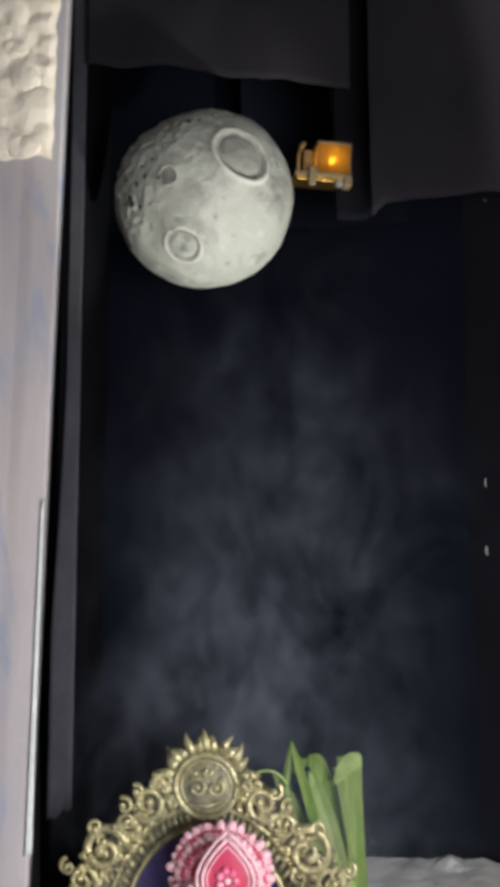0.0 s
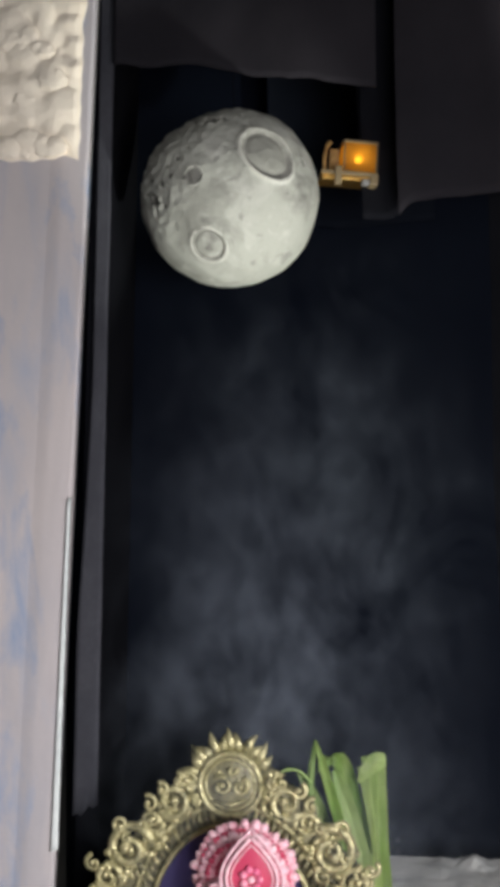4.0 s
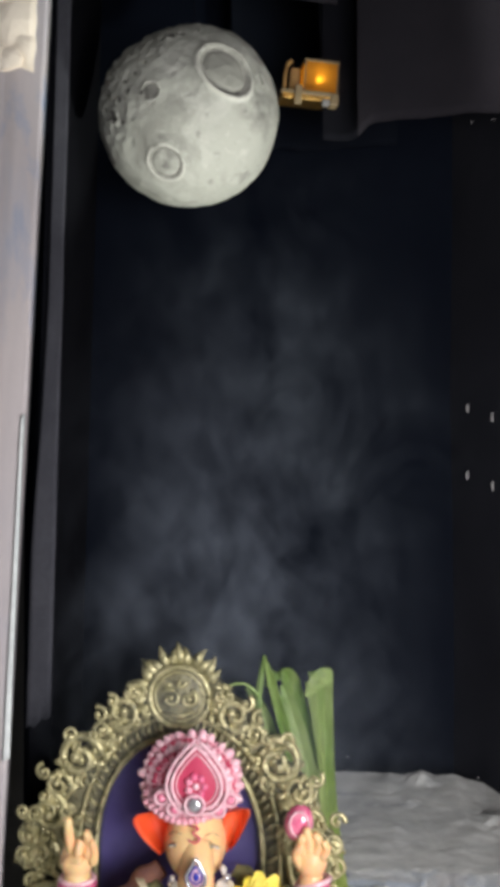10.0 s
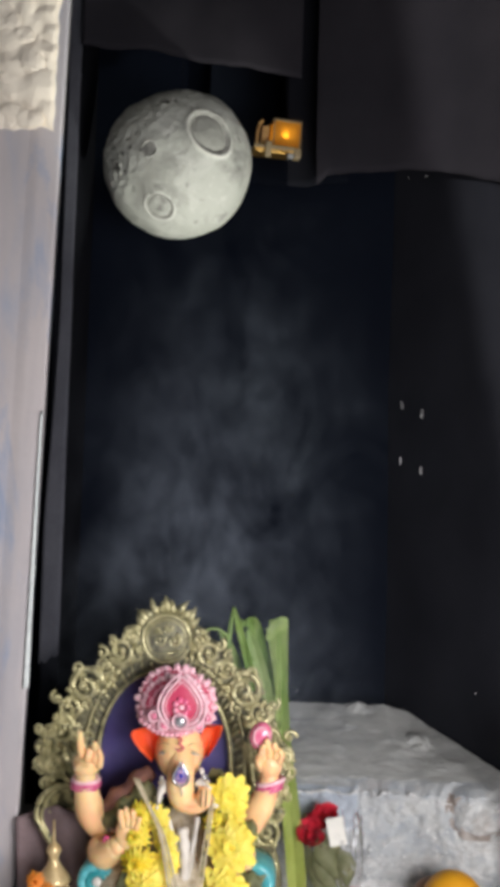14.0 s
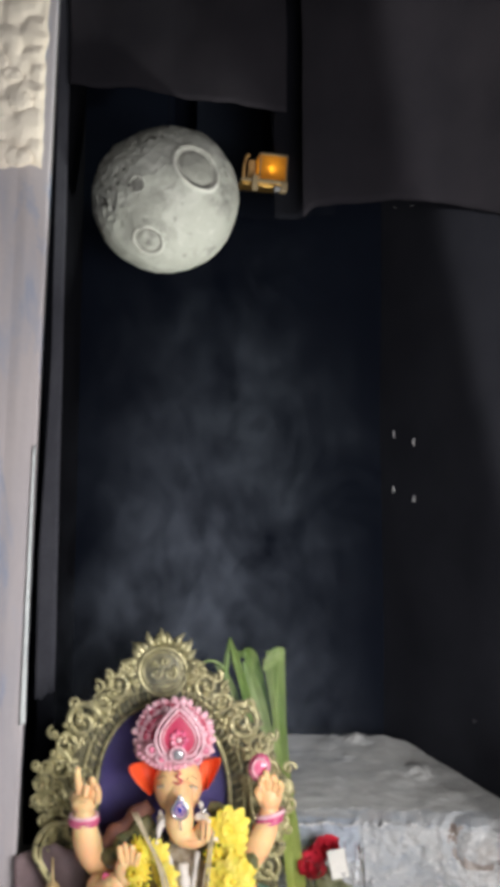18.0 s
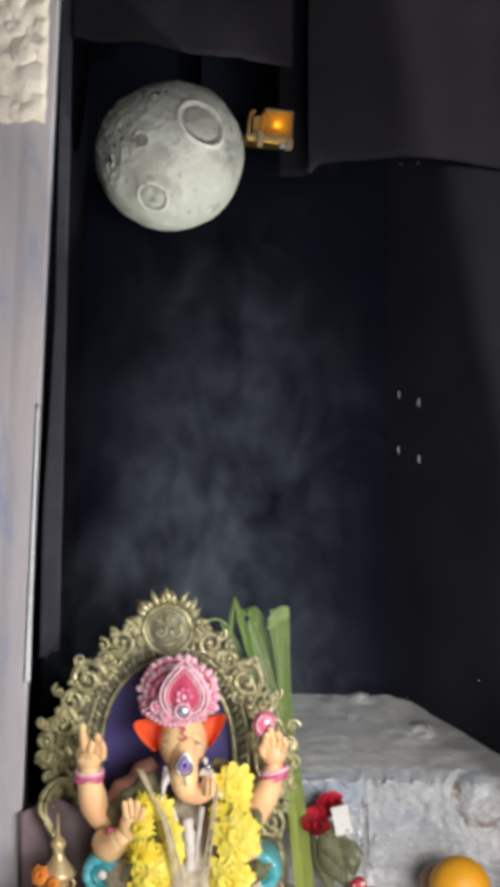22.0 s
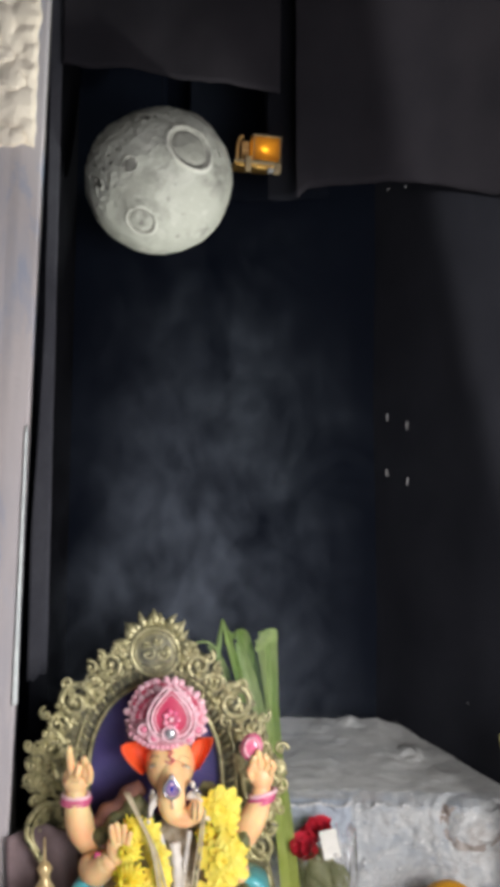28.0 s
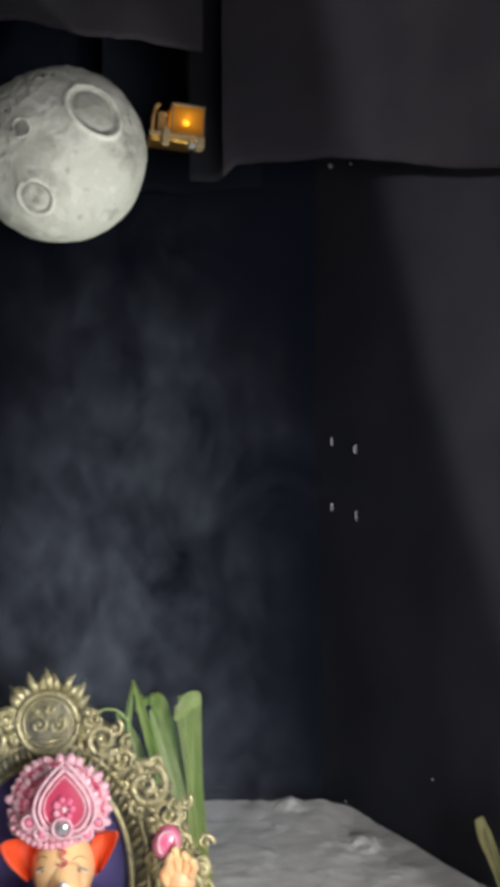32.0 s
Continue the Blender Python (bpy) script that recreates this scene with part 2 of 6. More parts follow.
STEEL = mat("bare_steel", (0.85, 0.85, 0.84), 0.45, 0.35, col2=(0.78, 0.78, 0.77), scale=80)


# ---- mesh helpers ----
def finish(name, bm, materials, parent=None, label="", smooth=True):
    bmesh.ops.recalc_face_normals(bm, faces=bm.faces)
    me = bpy.data.meshes.new(name)
    bm.to_mesh(me)
    bm.free()
    for m in materials if isinstance(materials, (list, tuple)) else [materials]:
        me.materials.append(m)
    if smooth:
        me.polygons.foreach_set("use_smooth", [True] * len(me.polygons))
    ob = new(name, me)
    if parent:
        ob.parent = parent
    if label:
        tagged(ob, label)
    return ob


def part(name, bm, material, parent, label="", smooth=True):
    return finish(name, bm, material, parent, label, smooth)


def thing(name, label, category, group="", kind=""):
    return tagged(new(name), label, category, group, kind)


def box(bm, lo, hi, bevel=0.0, mi=0):
    r = bmesh.ops.create_cube(bm, size=1.0)
    vs = r["verts"]
    c, s = (Vector(lo) + Vector(hi)) / 2, Vector(hi) - Vector(lo)
    for v in vs:
        v.co = Vector((v.co.x * s.x, v.co.y * s.y, v.co.z * s.z)) + c
    fs = {f for v in vs for f in v.link_faces}
    for f in fs:
        f.material_index = mi
    if bevel:
        bmesh.ops.bevel(bm, geom=list({e for f in fs for e in f.edges}), offset=bevel, segments=2, affect="EDGES", profile=0.5)
    return vs


def prism(bm, corners, top):
    """A closed solid from a bottom loop and a top loop of as many points."""
    a = [bm.verts.new(p) for p in corners]
    b = [bm.verts.new(p) for p in top]
    bm.faces.new(a), bm.faces.new(b)
    for i in range(len(a)):
        j = (i + 1) % len(a)
        bm.faces.new((a[i], a[j], b[j], b[i]))


def ball(bm, c, r, mi=0, seg=14, rings=9, rot=None, wob=0.0, freq=60.0):
    """An ellipsoid at c with radii r."""
    r = (r, r, r) if isinstance(r, (int, float)) else r
    rot = rot or Matrix.Identity(3)
    c = Vector(c)
    out = bmesh.ops.create_uvsphere(bm, u_segments=seg, v_segments=rings, radius=1.0)
    for v in out["verts"]:
        p = Vector((v.co.x * r[0], v.co.y * r[1], v.co.z * r[2]))
        v.co = c + rot @ p
        if wob:
            v.co += (v.co - c) * wob * noise.noise(v.co * freq)
    for f in {f for v in out["verts"] for f in v.link_faces}:
        f.material_index = mi
    return out["verts"]


def tube(bm, pts, radii, seg=8, mi=0, flat=1.0, side=None):
    """A round tube along pts; radii a number or one a point. flat squeezes it along side."""
    pts = [Vector(p) for p in pts]
    n = len(pts)
    radii = [radii] * n if isinstance(radii, (int, float)) else radii
    rings, ref = [], Vector(side) if side else Vector((0.13, 1, 0.07)).normalized()
    for i, p in enumerate(pts):
        d = (pts[min(i + 1, n - 1)] - pts[max(i - 1, 0)]).normalized()
        a = d.cross(ref)
        a = a.normalized() if a.length > 1e-4 else d.orthogonal().normalized()
        b = a.cross(d).normalized()
        rings.append([bm.verts.new(p + radii[i] * (math.cos(k * 2 * math.pi / seg) * a + flat * math.sin(k * 2 * math.pi / seg) * b)) for k in range(seg)])
    fs = []
    for r0, r1 in zip(rings, rings[1:]):
        for k in range(seg):
            fs.append(bm.faces.new((r0[k], r0[(k + 1) % seg], r1[(k + 1) % seg], r1[k])))
    fs.append(bm.faces.new(rings[0][::-1]))
    fs.append(bm.faces.new(rings[-1]))
    for f in fs:
        f.material_index = mi
    return fs


def bend(pts, n=8):
    """A smooth line through pts (Catmull-Rom)."""
    pts = [Vector(p) for p in pts]
    ext = [2 * pts[0] - pts[1], *pts, 2 * pts[-1] - pts[-2]]
    out = []
    for i in range(1, len(ext) - 2):
        a, b, c, d = ext[i - 1:i + 3]
        for k in range(n):
            t = k / n
            out.append(0.5 * ((2 * b) + (c - a) * t + (2 * a - 5 * b + 4 * c - d) * t * t + (3 * b - a - 3 * c + d) * t ** 3))
    out.append(pts[-1])
    return out


def sheet(bm, nu, nv, fn, thick=0.0, mi=0):
    """A surface fn(u, v) on 0..1 squared; thick pushes a second skin away from the first along +y."""
    g = [[bm.verts.new(fn(i / nu, j / nv)) for j in range(nv + 1)] for i in range(nu + 1)]
    fs = [bm.faces.new((g[i][j], g[i + 1][j], g[i + 1][j + 1], g[i][j + 1])) for i in range(nu) for j in range(nv)]
    if thick:
        h = [[bm.verts.new(v.co + Vector((0, thick, 0))) for v in row] for row in g]
        fs += [bm.faces.new((h[i][j + 1], h[i + 1][j + 1], h[i + 1][j], h[i][j])) for i in range(nu) for j in range(nv)]
        edge = [(i, 0) for i in range(nu)] + [(nu, j) for j in range(nv)] + [(nu - i, nv) for i in range(nu)] + [(0, nv - j) for j in range(nv)]
        for (a, b), (c, d) in zip(edge, edge[1:] + edge[:1]):
            fs.append(bm.faces.new((g[a][b], g[c][d], h[c][d], h[a][b])))
    for f in fs:
        f.material_index = mi
    return g


def fbm(p, f=1.0, o=4):
    v, a, s = 0.0, 1.0, 0.0
    for _ in range(o):
        v += a * noise.noise(Vector(p) * f)
        s += a
        a, f = a * 0.5, f * 2.03
    return v / s


def mix(a, b, t):
    return a + (b - a) * t


# ---- the niche and the room round it ----
TABLE = 0.718
BACK = 1.64
CORNER = (0.201, BACK)
WALL_WAY = Vector((0.56, -0.83, 0)).normalized()

bm = bmesh.new()
box(bm, (-2.2, -2.0, -0.06), (2.4, 2.3, 0.0))
tagged(finish("floor", bm, ROOM, smooth=False), "plain dull grey room floor under the table", "floor", kind="structure")
for nm, lo, hi in (("wall_north", (-2.2, 2.2, 0), (2.4, 2.3, 2.7)), ("wall_south", (-2.2, -2.1, 0), (2.4, -2.0, 2.7)),
                   ("wall_west", (-2.3, -2.0, 0), (-2.2, 2.2, 2.7)), ("wall_east", (2.4, -2.0, 0), (2.5, 2.2, 2.7))):
    bm = bmesh.new()
    box(bm, lo, hi)
    tagged(finish(nm, bm, ROOM, smooth=False), "plain dull grey painted room wall", "wall", kind="structure")
bm = bmesh.new()
box(bm, (-2.2, -2.0, 2.7), (2.4, 2.2, 2.8))
tagged(finish("ceiling", bm, ROOM, smooth=False), "plain dull grey room ceiling", "ceiling", kind="structure")

# The table: a top with a white cover and four legs.
table = thing("display_table", "low display table with a wrinkled white cover", "table")
bm = bmesh.new()
box(bm, (-0.75, 0.75, TABLE - 0.03), (1.0, 2.0, TABLE - 0.002), 0.004)
part("tabletop", bm, ROOM, table)
bm = bmesh.new()
sheet(bm, 70, 50, lambda u, v: Vector((mix(-0.76, 1.01, u), mix(0.74, 2.01, v), TABLE - 0.0015 + 0.0012 * fbm((u * 8, v * 6, 0), 2.0))))
part("table_cover", bm, TABLECLOTH, table, "wrinkled white table cover")
for x, y in ((-0.7, 0.8), (0.95, 0.8), (-0.7, 1.95), (0.95, 1.95)):
    bm = bmesh.new()
    box(bm, (x - 0.03, y - 0.03, 0), (x + 0.03, y + 0.03, TABLE - 0.03), 0.003)
    part("leg", bm, ROOM, table)

# Back board, painted navy black.
bm = bmesh.new()
sheet(bm, 40, 60, lambda u, v: Vector((mix(-0.34, 0.24, u), BACK + 0.004 * fbm((u * 3, v * 4, 1), 1.0), mix(TABLE, 2.1, v))), 0.012)
tagged(finish("backdrop", bm, NAVY), "navy-black painted backdrop board behind the moon", "backdrop", kind="structure")

# Right side of the niche: black cloth over a splayed board.
bm = bmesh.new()


def right_wall(u, v):
    d = mix(-0.01, 1.0, u ** 1.15)
    p = Vector((CORNER[0], CORNER[1], 0)) + WALL_WAY * d
    p.z = mix(TABLE, 2.1, v)
    p += Vector((0.83, 0.56, 0)) * 0.006 * fbm((d * 5, p.z * 2.0, 4), 1.0, 3)
    return p


sheet(bm, 60, 60, right_wall, 0.012)
tagged(finish("wall_side", bm, CLOTH, smooth=True), "splayed side wall covered in black cloth", "wall", kind="structure")

# Left side of the niche: a board on end wrapped in charcoal paper; it leans a little.
bm = bmesh.new()


def left_x(z):
    return mix(-0.2325, -0.2115, (z - 1.0) / 0.785)


prism(bm, [(left_x(TABLE) - 0.024, 1.40, TABLE), (left_x(TABLE), 1.40, TABLE), (left_x(TABLE) - 0.03, BACK - 0.002, TABLE), (left_x(TABLE) - 0.055, BACK - 0.002, TABLE)],
      [(left_x(2.1) - 0.024, 1.40, 2.1), (left_x(2.1), 1.40, 2.1), (left_x(2.1) - 0.03, BACK - 0.002, 2.1), (left_x(2.1) - 0.055, BACK - 0.002, 2.1)])
bmesh.ops.bevel(bm, geom=list(bm.edges), offset=0.0015, segments=2, affect="EDGES")
tagged(finish("wall_return", bm, CLOTH2, smooth=False), "narrow side board covered in black felt", "wall", kind="structure")
strip = thing("paper_strip", "charcoal grey paper strip on the board edge, torn at foot", "strip")
bm = bmesh.new()


def strip_at(u, v):
    z = mix(0.985 + 0.012 * u + 0.008 * noise.noise(Vector((u * 5, 0, 0))), 2.05, v)
    k = min(1.0, max(0.0, (1.45 - z) / 0.32))
    w = 0.0150 + 0.0105 * k * k * (3 - 2 * k)
    return Vector((left_x(z) - w * (1 - u) + 0.0008 * fbm((u, z * 9, 2)), 1.394 + 0.001 * fbm((u * 2, z * 12, 0)), z))


sheet(bm, 6, 60, strip_at, 0.003)
part("paper", bm, STRIP, strip)

# Niche ceiling board.
bm = bmesh.new()
prism(bm, [(-0.34, 1.3, 2.1), (0.9, 0.7, 2.1), (0.3, 1.66, 2.1), (-0.34, 1.66, 2.1)], [(-0.34, 1.3, 2.13), (0.9, 0.7, 2.13), (0.3, 1.66, 2.13), (-0.34, 1.66, 2.13)])
tagged(finish("canopy_board", bm, NAVY, smooth=False), "dark board closing the niche above", "board", kind="structure")

# ---- hanging black cloths over the niche ----


def cloth(name, label, edge, y, top, material, group="hanging cloths"):
    """A cloth between its uneven lower edge (points from one side to the other) and a level top."""
    line = bend(edge, 10)
    n = len(line)
    ob = thing(name, label, "cloth", group)
    b = bmesh.new()

    def at(u, v):
        k = u * (n - 1)
        i = min(int(k), n - 2)
        p = line[i].lerp(line[i + 1], k - i)
        low = p.z + 0.003 * fbm((p.x * 60, y, 0), 1.0, 3)
        z = mix(low, top, v)
        fold = 0.006 * math.sin(p.x * 55 + 1.5 * math.sin(z * 6)) * (0.5 + 0.5 * fbm((p.x * 7, z * 3, y), 1.0, 2))
        return Vector((p.x + 0.003 * fbm((z * 8, p.x * 3, 0)), p.y + fold + 0.004 * fbm((p.x * 12, z * 10, 5)), z))

    sheet(b, 90, 40, at, 0.0022)
    part("fabric", b, material, ob)
    return ob


cloth("hanging_cloth", "charcoal black cloth with a ragged lower edge", [(-0.2085, 1.385, 1.7787), (-0.1579, 1.385, 1.7721), (-0.1183, 1.385, 1.7712), (-0.0673, 1.385, 1.758), (-0.0032, 1.385, 1.7486), (0.0468, 1.385, 1.7401), (0.0704, 1.385, 1.7353)], 1.385, 2.08, DRAPE)
cloth("hanging_cloth", "charcoal black cloth with a drooping corner, stapled up", [(0.09, 1.42, 1.608), (0.099, 1.42, 1.617), (0.11, 1.42, 1.622), (0.146, 1.42, 1.625), (0.204, 1.42, 1.628), (0.239, 1.42, 1.627), (0.28, 1.4, 1.616), (0.324, 1.37, 1.599), (0.372, 1.31, 1.581), (0.43, 1.23, 1.559), (0.472, 1.16, 1.54)], 1.42, 2.08, DRAPE)
cloth("hanging_cloth", "thin black felt hanging behind the moon", [(-0.069, 1.6, 1.653), (-0.012, 1.6, 1.648), (0.037, 1.6, 1.646), (0.086, 1.6, 1.648), (0.134, 1.6, 1.649)], 1.60, 2.05, FELT)
cloth("hanging_cloth", "small drooping flap of charcoal cloth", [(0.052, 1.45, 1.616), (0.066, 1.45, 1.613), (0.081, 1.45, 1.613), (0.092, 1.45, 1.62)], 1.45, 2.05, CLOTH2)

# ---- painted sky board at the side ----
sky = thing("painted_sky_board", "pale pinkish-white board painted with blue sky smears", "board")


def edge_x(z):
    return mix(-0.2540, -0.2115, (z - 0.975) / 0.82)


bm = bmesh.new()
prism(bm, [(-0.75, 1.3165, TABLE), (edge_x(TABLE) - 0.012, 1.3165, TABLE), (edge_x(TABLE) - 0.012, 1.335, TABLE), (-0.75, 1.335, TABLE)],
      [(-0.75, 1.3165, 2.15), (edge_x(2.15) - 0.012, 1.3165, 2.15), (edge_x(2.15) - 0.012, 1.335, 2.15), (-0.75, 1.335, 2.15)])
part("panel", bm, PALE, sky, smooth=False)
bm = bmesh.new()


def pilaster(u, v):
    z = mix(TABLE, 2.15, v)
    wide = 0.042 + 0.0015 * fbm((z * 7, 1, 0))
    x = edge_x(z) - wide * (1 - u)
    rise = min(1.0, u / 0.45)
    bow = 0.0016 * rise * rise * (3 - 2 * rise)
    return Vector((x, 1.3168 - bow - 0.0005 * math.sin(math.pi * u) + 0.0008 * u * fbm((u * 2, z * 9, 0)), z))

sheet(bm, 24, 80, pilaster, 0.018)
part("pilaster", bm, PALE, sky, "rounded pale strip along the board's edge")
bm = bmesh.new()
sheet(bm, 3, 60, lambda u, v: Vector((edge_x(mix(0.972, 1.31, v)) - 0.0012 + mix(0.0062, 0.0022, v ** 0.7) * u, 1.311 + 0.001 * u, mix(0.972, 1.31, v) + 0.002 * u)), 0.005)
part("edge_trim", bm, EDGE, sky, "thin white edge trim")

# Cotton wool clouds stuck on the top of the board.
rng = random.Random(7)
cloud = thing("cotton_cloud", "cream cotton wool cloud stuck on the painted board", "cloud")
low = 1.653


def wool_edge(z):
    return edge_x(z) - 0.008 + 0.004 * noise.noise(Vector((0, 2, z * 45)))


# The wool is a bed of tufts pressed together: each tuft a soft dome.
NU, NV = 150, 210
gu, gv = np.meshgrid(np.linspace(0, 1, NU + 1), np.linspace(0, 1, NV + 1), indexing="ij")
wz = low + 0.30 * gv
wx = np.vectorize(wool_edge)(wz) - (1 - gu) * 0.2
height = np.zeros_like(wx)
warp_x = np.vectorize(lambda x, z: 0.007 * fbm((x * 38, z * 38, 0), 1.0, 4))(wx, wz)
warp_z = np.vectorize(lambda x, z: 0.007 * fbm((x * 38, z * 38, 9), 1.0, 4))(wx, wz)
for k in range(260):
    r = rng.uniform(0.007, 0.022)
    tz = low + 0.008 + rng.random() * 0.30
    tx = wool_edge(tz) - 0.6 * r - rng.random() * 0.19
    a, tip = rng.uniform(0.8, 1.35), rng.uniform(0.55, 1.0)
    d2 = ((wx + warp_x - tx) / a) ** 2 + ((wz + warp_z - tz) * a) ** 2
    height += (0.75 * tip * np.maximum(0.0, r - d2 / r)) ** 4


height **= 0.25
for _ in range(3):
    pad = np.pad(height, 1, mode="edge")
    height = (pad[:-2, 1:-1] + pad[2:, 1:-1] + pad[1:-1, :-2] + pad[1:-1, 2:] + 2 * height) / 6


def wool(u, v):
    i, j = round(u * NU), round(v * NV)
    x, z = wx[i][j], wz[i][j]
    z += 0.005 * noise.noise(Vector((x * 60, 0, 4))) * (1 - v)
    fluff = 0.0035 * fbm((x * 60, z * 60, 1), 1.0, 5)
    rim = min(1.0, v * 40) * min(1.0, (1 - u) * 40)
    return Vector((x, 1.3125 - rim * (0.002 + 0.60 * height[i][j] + 0.5 * fluff), z))


bm = bmesh.new()
sheet(bm, NU, NV, wool)
part("wool_bed", bm, COTTON, cloud)
for k in range(16):
    bm = bmesh.new()
    r = rng.uniform(0.009, 0.014)
    z = low + r * 0.9 + (rng.random() * 0.16 if k > 5 else 0.0)
    x0 = wool_edge(z) - 1.1 * r - rng.random() * 0.07
    ball(bm, (x0, 1.3075, z), (r * rng.uniform(1.0, 1.4), r * 0.5, r * rng.uniform(0.8, 1.0)), 0, 36, 24)
    for v in bm.verts:
        v.co += Vector((fbm(v.co * 75, 1.0, 4), fbm(v.co * 75 + Vector((9, 0, 0)), 1.0, 4), fbm(v.co * 75 + Vector((0, 7, 0)), 1.0, 3))) * 0.004
    part("puff", bm, COTTON, cloud)

# ---- the moon ----
MC, MR = Vector((-0.089, 1.42, 1.636)), 0.09616
VIEW = (Vector((0.11, -0.03, 1.275)) - MC).normalized()
MRIGHT = Vector((0, 0, 1)).cross(VIEW).normalized()
MUP = VIEW.cross(MRIGHT).normalized()
CRATERS = []
for a, b, r, ex, deep in ((0.42, 0.42, 0.315, 0.86, 1.0), (-0.235, -0.535, 0.19, 1.0, 0.8), (-0.37, 0.19, 0.095, 1.0, 1.5), (-0.80, -0.05, 0.09, 0.7, 2.8),
                      (-0.18, 0.81, 0.085, 0.8, 1.6), (-0.05, 0.835, 0.04, 1.0, 1.3), (-0.62, 0.2, 0.035, 1, 1.2), (-0.55, 0.38, 0.03, 1, 1.0), (-0.72, 0.12, 0.04, 1, 1.2),
                      (0.80, 0.36, 0.07, 0.6, 1.2), (-0.47, 0.17, 0.03, 1, 1.0), (-0.28, 0.78, 0.03, 1, 1.3), (-0.84, 0.16, 0.035, 0.6, 2.2), (-0.90, 0.02, 0.03, 0.6, 2.2), (-0.66, 0.30, 0.028, 0.8, 1.8), (-0.70, -0.12, 0.025, 1, 1.2), (-0.44, 0.50, 0.022, 1, 1.0), (0.12, 0.86, 0.03, 0.8, 1.2), (-0.86, -0.12, 0.03, 0.6, 2.0)):
    d = (a * MRIGHT + b * MUP + math.sqrt(max(0.02, 1 - a * a - b * b)) * VIEW).normalized()
    t1 = (MRIGHT - MRIGHT.dot(d) * d).normalized()
    t1 = (Matrix.Rotation(radians(-38), 3, d) @ t1).normalized()
    CRATERS.append((d, t1, d.cross(t1), r, ex, deep))
moon = thing("moon_model", "grey plaster moon model with craters, hung in the niche", "model moon")
bm = bmesh.new()
bmesh.ops.create_icosphere(bm, subdivisions=7, radius=1.0)
zone = {}
for v in bm.verts:
    p = v.co.normalized()
    h = 0.044 * fbm(p, 1.7, 2) + 0.017 * fbm(p, 5.0, 4) + 0.004 * fbm(p, 22.0, 2)
    rough = max(0.0, -p.dot(MRIGHT) * 0.8 + p.dot(MUP) * 0.5 - 0.1)
    h += 0.060 * rough * fbm(p + Vector((3, 1, 0)), 11.0, 5)
    h -= 0.075 * max(0.0, p.dot(MUP) * 0.92 - p.dot(MRIGHT) * 0.38) ** 3
    z = 0
    for d, t1, t2, r, ex, deep in CRATERS:
        c = p.dot(d)
        if c < 0.5:
            continue
        q = math.hypot(p.dot(t1), p.dot(t2) / ex) / r * (1 + 0.07 * fbm(p, 7.0, 2))
        if q < 1.8:
            h += deep * (0.020 * r / 0.3 + 0.006) * math.exp(-((q - 1.04) / 0.13) ** 2)
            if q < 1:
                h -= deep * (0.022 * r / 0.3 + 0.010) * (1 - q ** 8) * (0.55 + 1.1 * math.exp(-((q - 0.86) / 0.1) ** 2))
                # dark shade colours for pits and grooves, a duller floor in the big crater
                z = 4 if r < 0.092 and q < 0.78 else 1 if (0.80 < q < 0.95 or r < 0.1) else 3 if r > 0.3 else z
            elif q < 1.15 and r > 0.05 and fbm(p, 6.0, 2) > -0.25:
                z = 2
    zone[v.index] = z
    v.co = MC + MR * (1 + h) * p
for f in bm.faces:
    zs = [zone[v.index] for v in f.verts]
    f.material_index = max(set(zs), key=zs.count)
moon_ball = part("ball", bm, [MOON, MOON_GROOVE_SHADE, MOON_RIM_LIGHT, MOON_MID, MOON_PIT_SHADE], moon)
bm = bmesh.new()
tube(bm, [MC + Vector((0.005, 0.0, MR * 0.98)), (MC.x + 0.005, MC.y, 2.1)], 0.0006, 6)
part("thread", bm, CLOTH2, moon, "thin black hanging thread")

# ---- moon ground ----
ground = thing("moon_terrain", "grey plastered moon ground block with daubs and a boulder", "terrain model")
FRONT_Z, BACK_Z = 0.852, 0.900


def ground_edge(u):
    """The plan: front line and back line of the block at u along its width."""
    x = mix(-0.12, 0.395, u)
    wall = CORNER[1] + (x - CORNER[0]) / WALL_WAY.x * WALL_WAY.y - 0.012 if x > CORNER[0] else BACK - 0.05
    back = min(BACK - 0.06, wall) + 0.004 * fbm((x * 30, 1, 0))
    front = 1.385 + 0.006 * fbm((x * 14, 4, 0)) - 0.012 * u
    if x > 0.33:
        front += (x - 0.33) * 0.3
    return x, front, max(back, front + 0.03)


BX, BY, BZ = (0.307, 1.368, 0.822)


LUMPS = ((*(0.159, 1.572, 0.903), 0.012, 0.013), (*(0.237, 1.5, 0.876), 0.014, 0.014), (*(0.247, 1.49, 0.876), 0.008, 0.006), (*(0.144, 1.52, 0.879), 0.006, 0.005), (*(0.13, 1.47, 0.856), 0.006, 0.004), (*(0.117, 1.56, 0.891), 0.016, 0.004), (*(0.274, 1.44, 0.86), 0.014, 0.005))


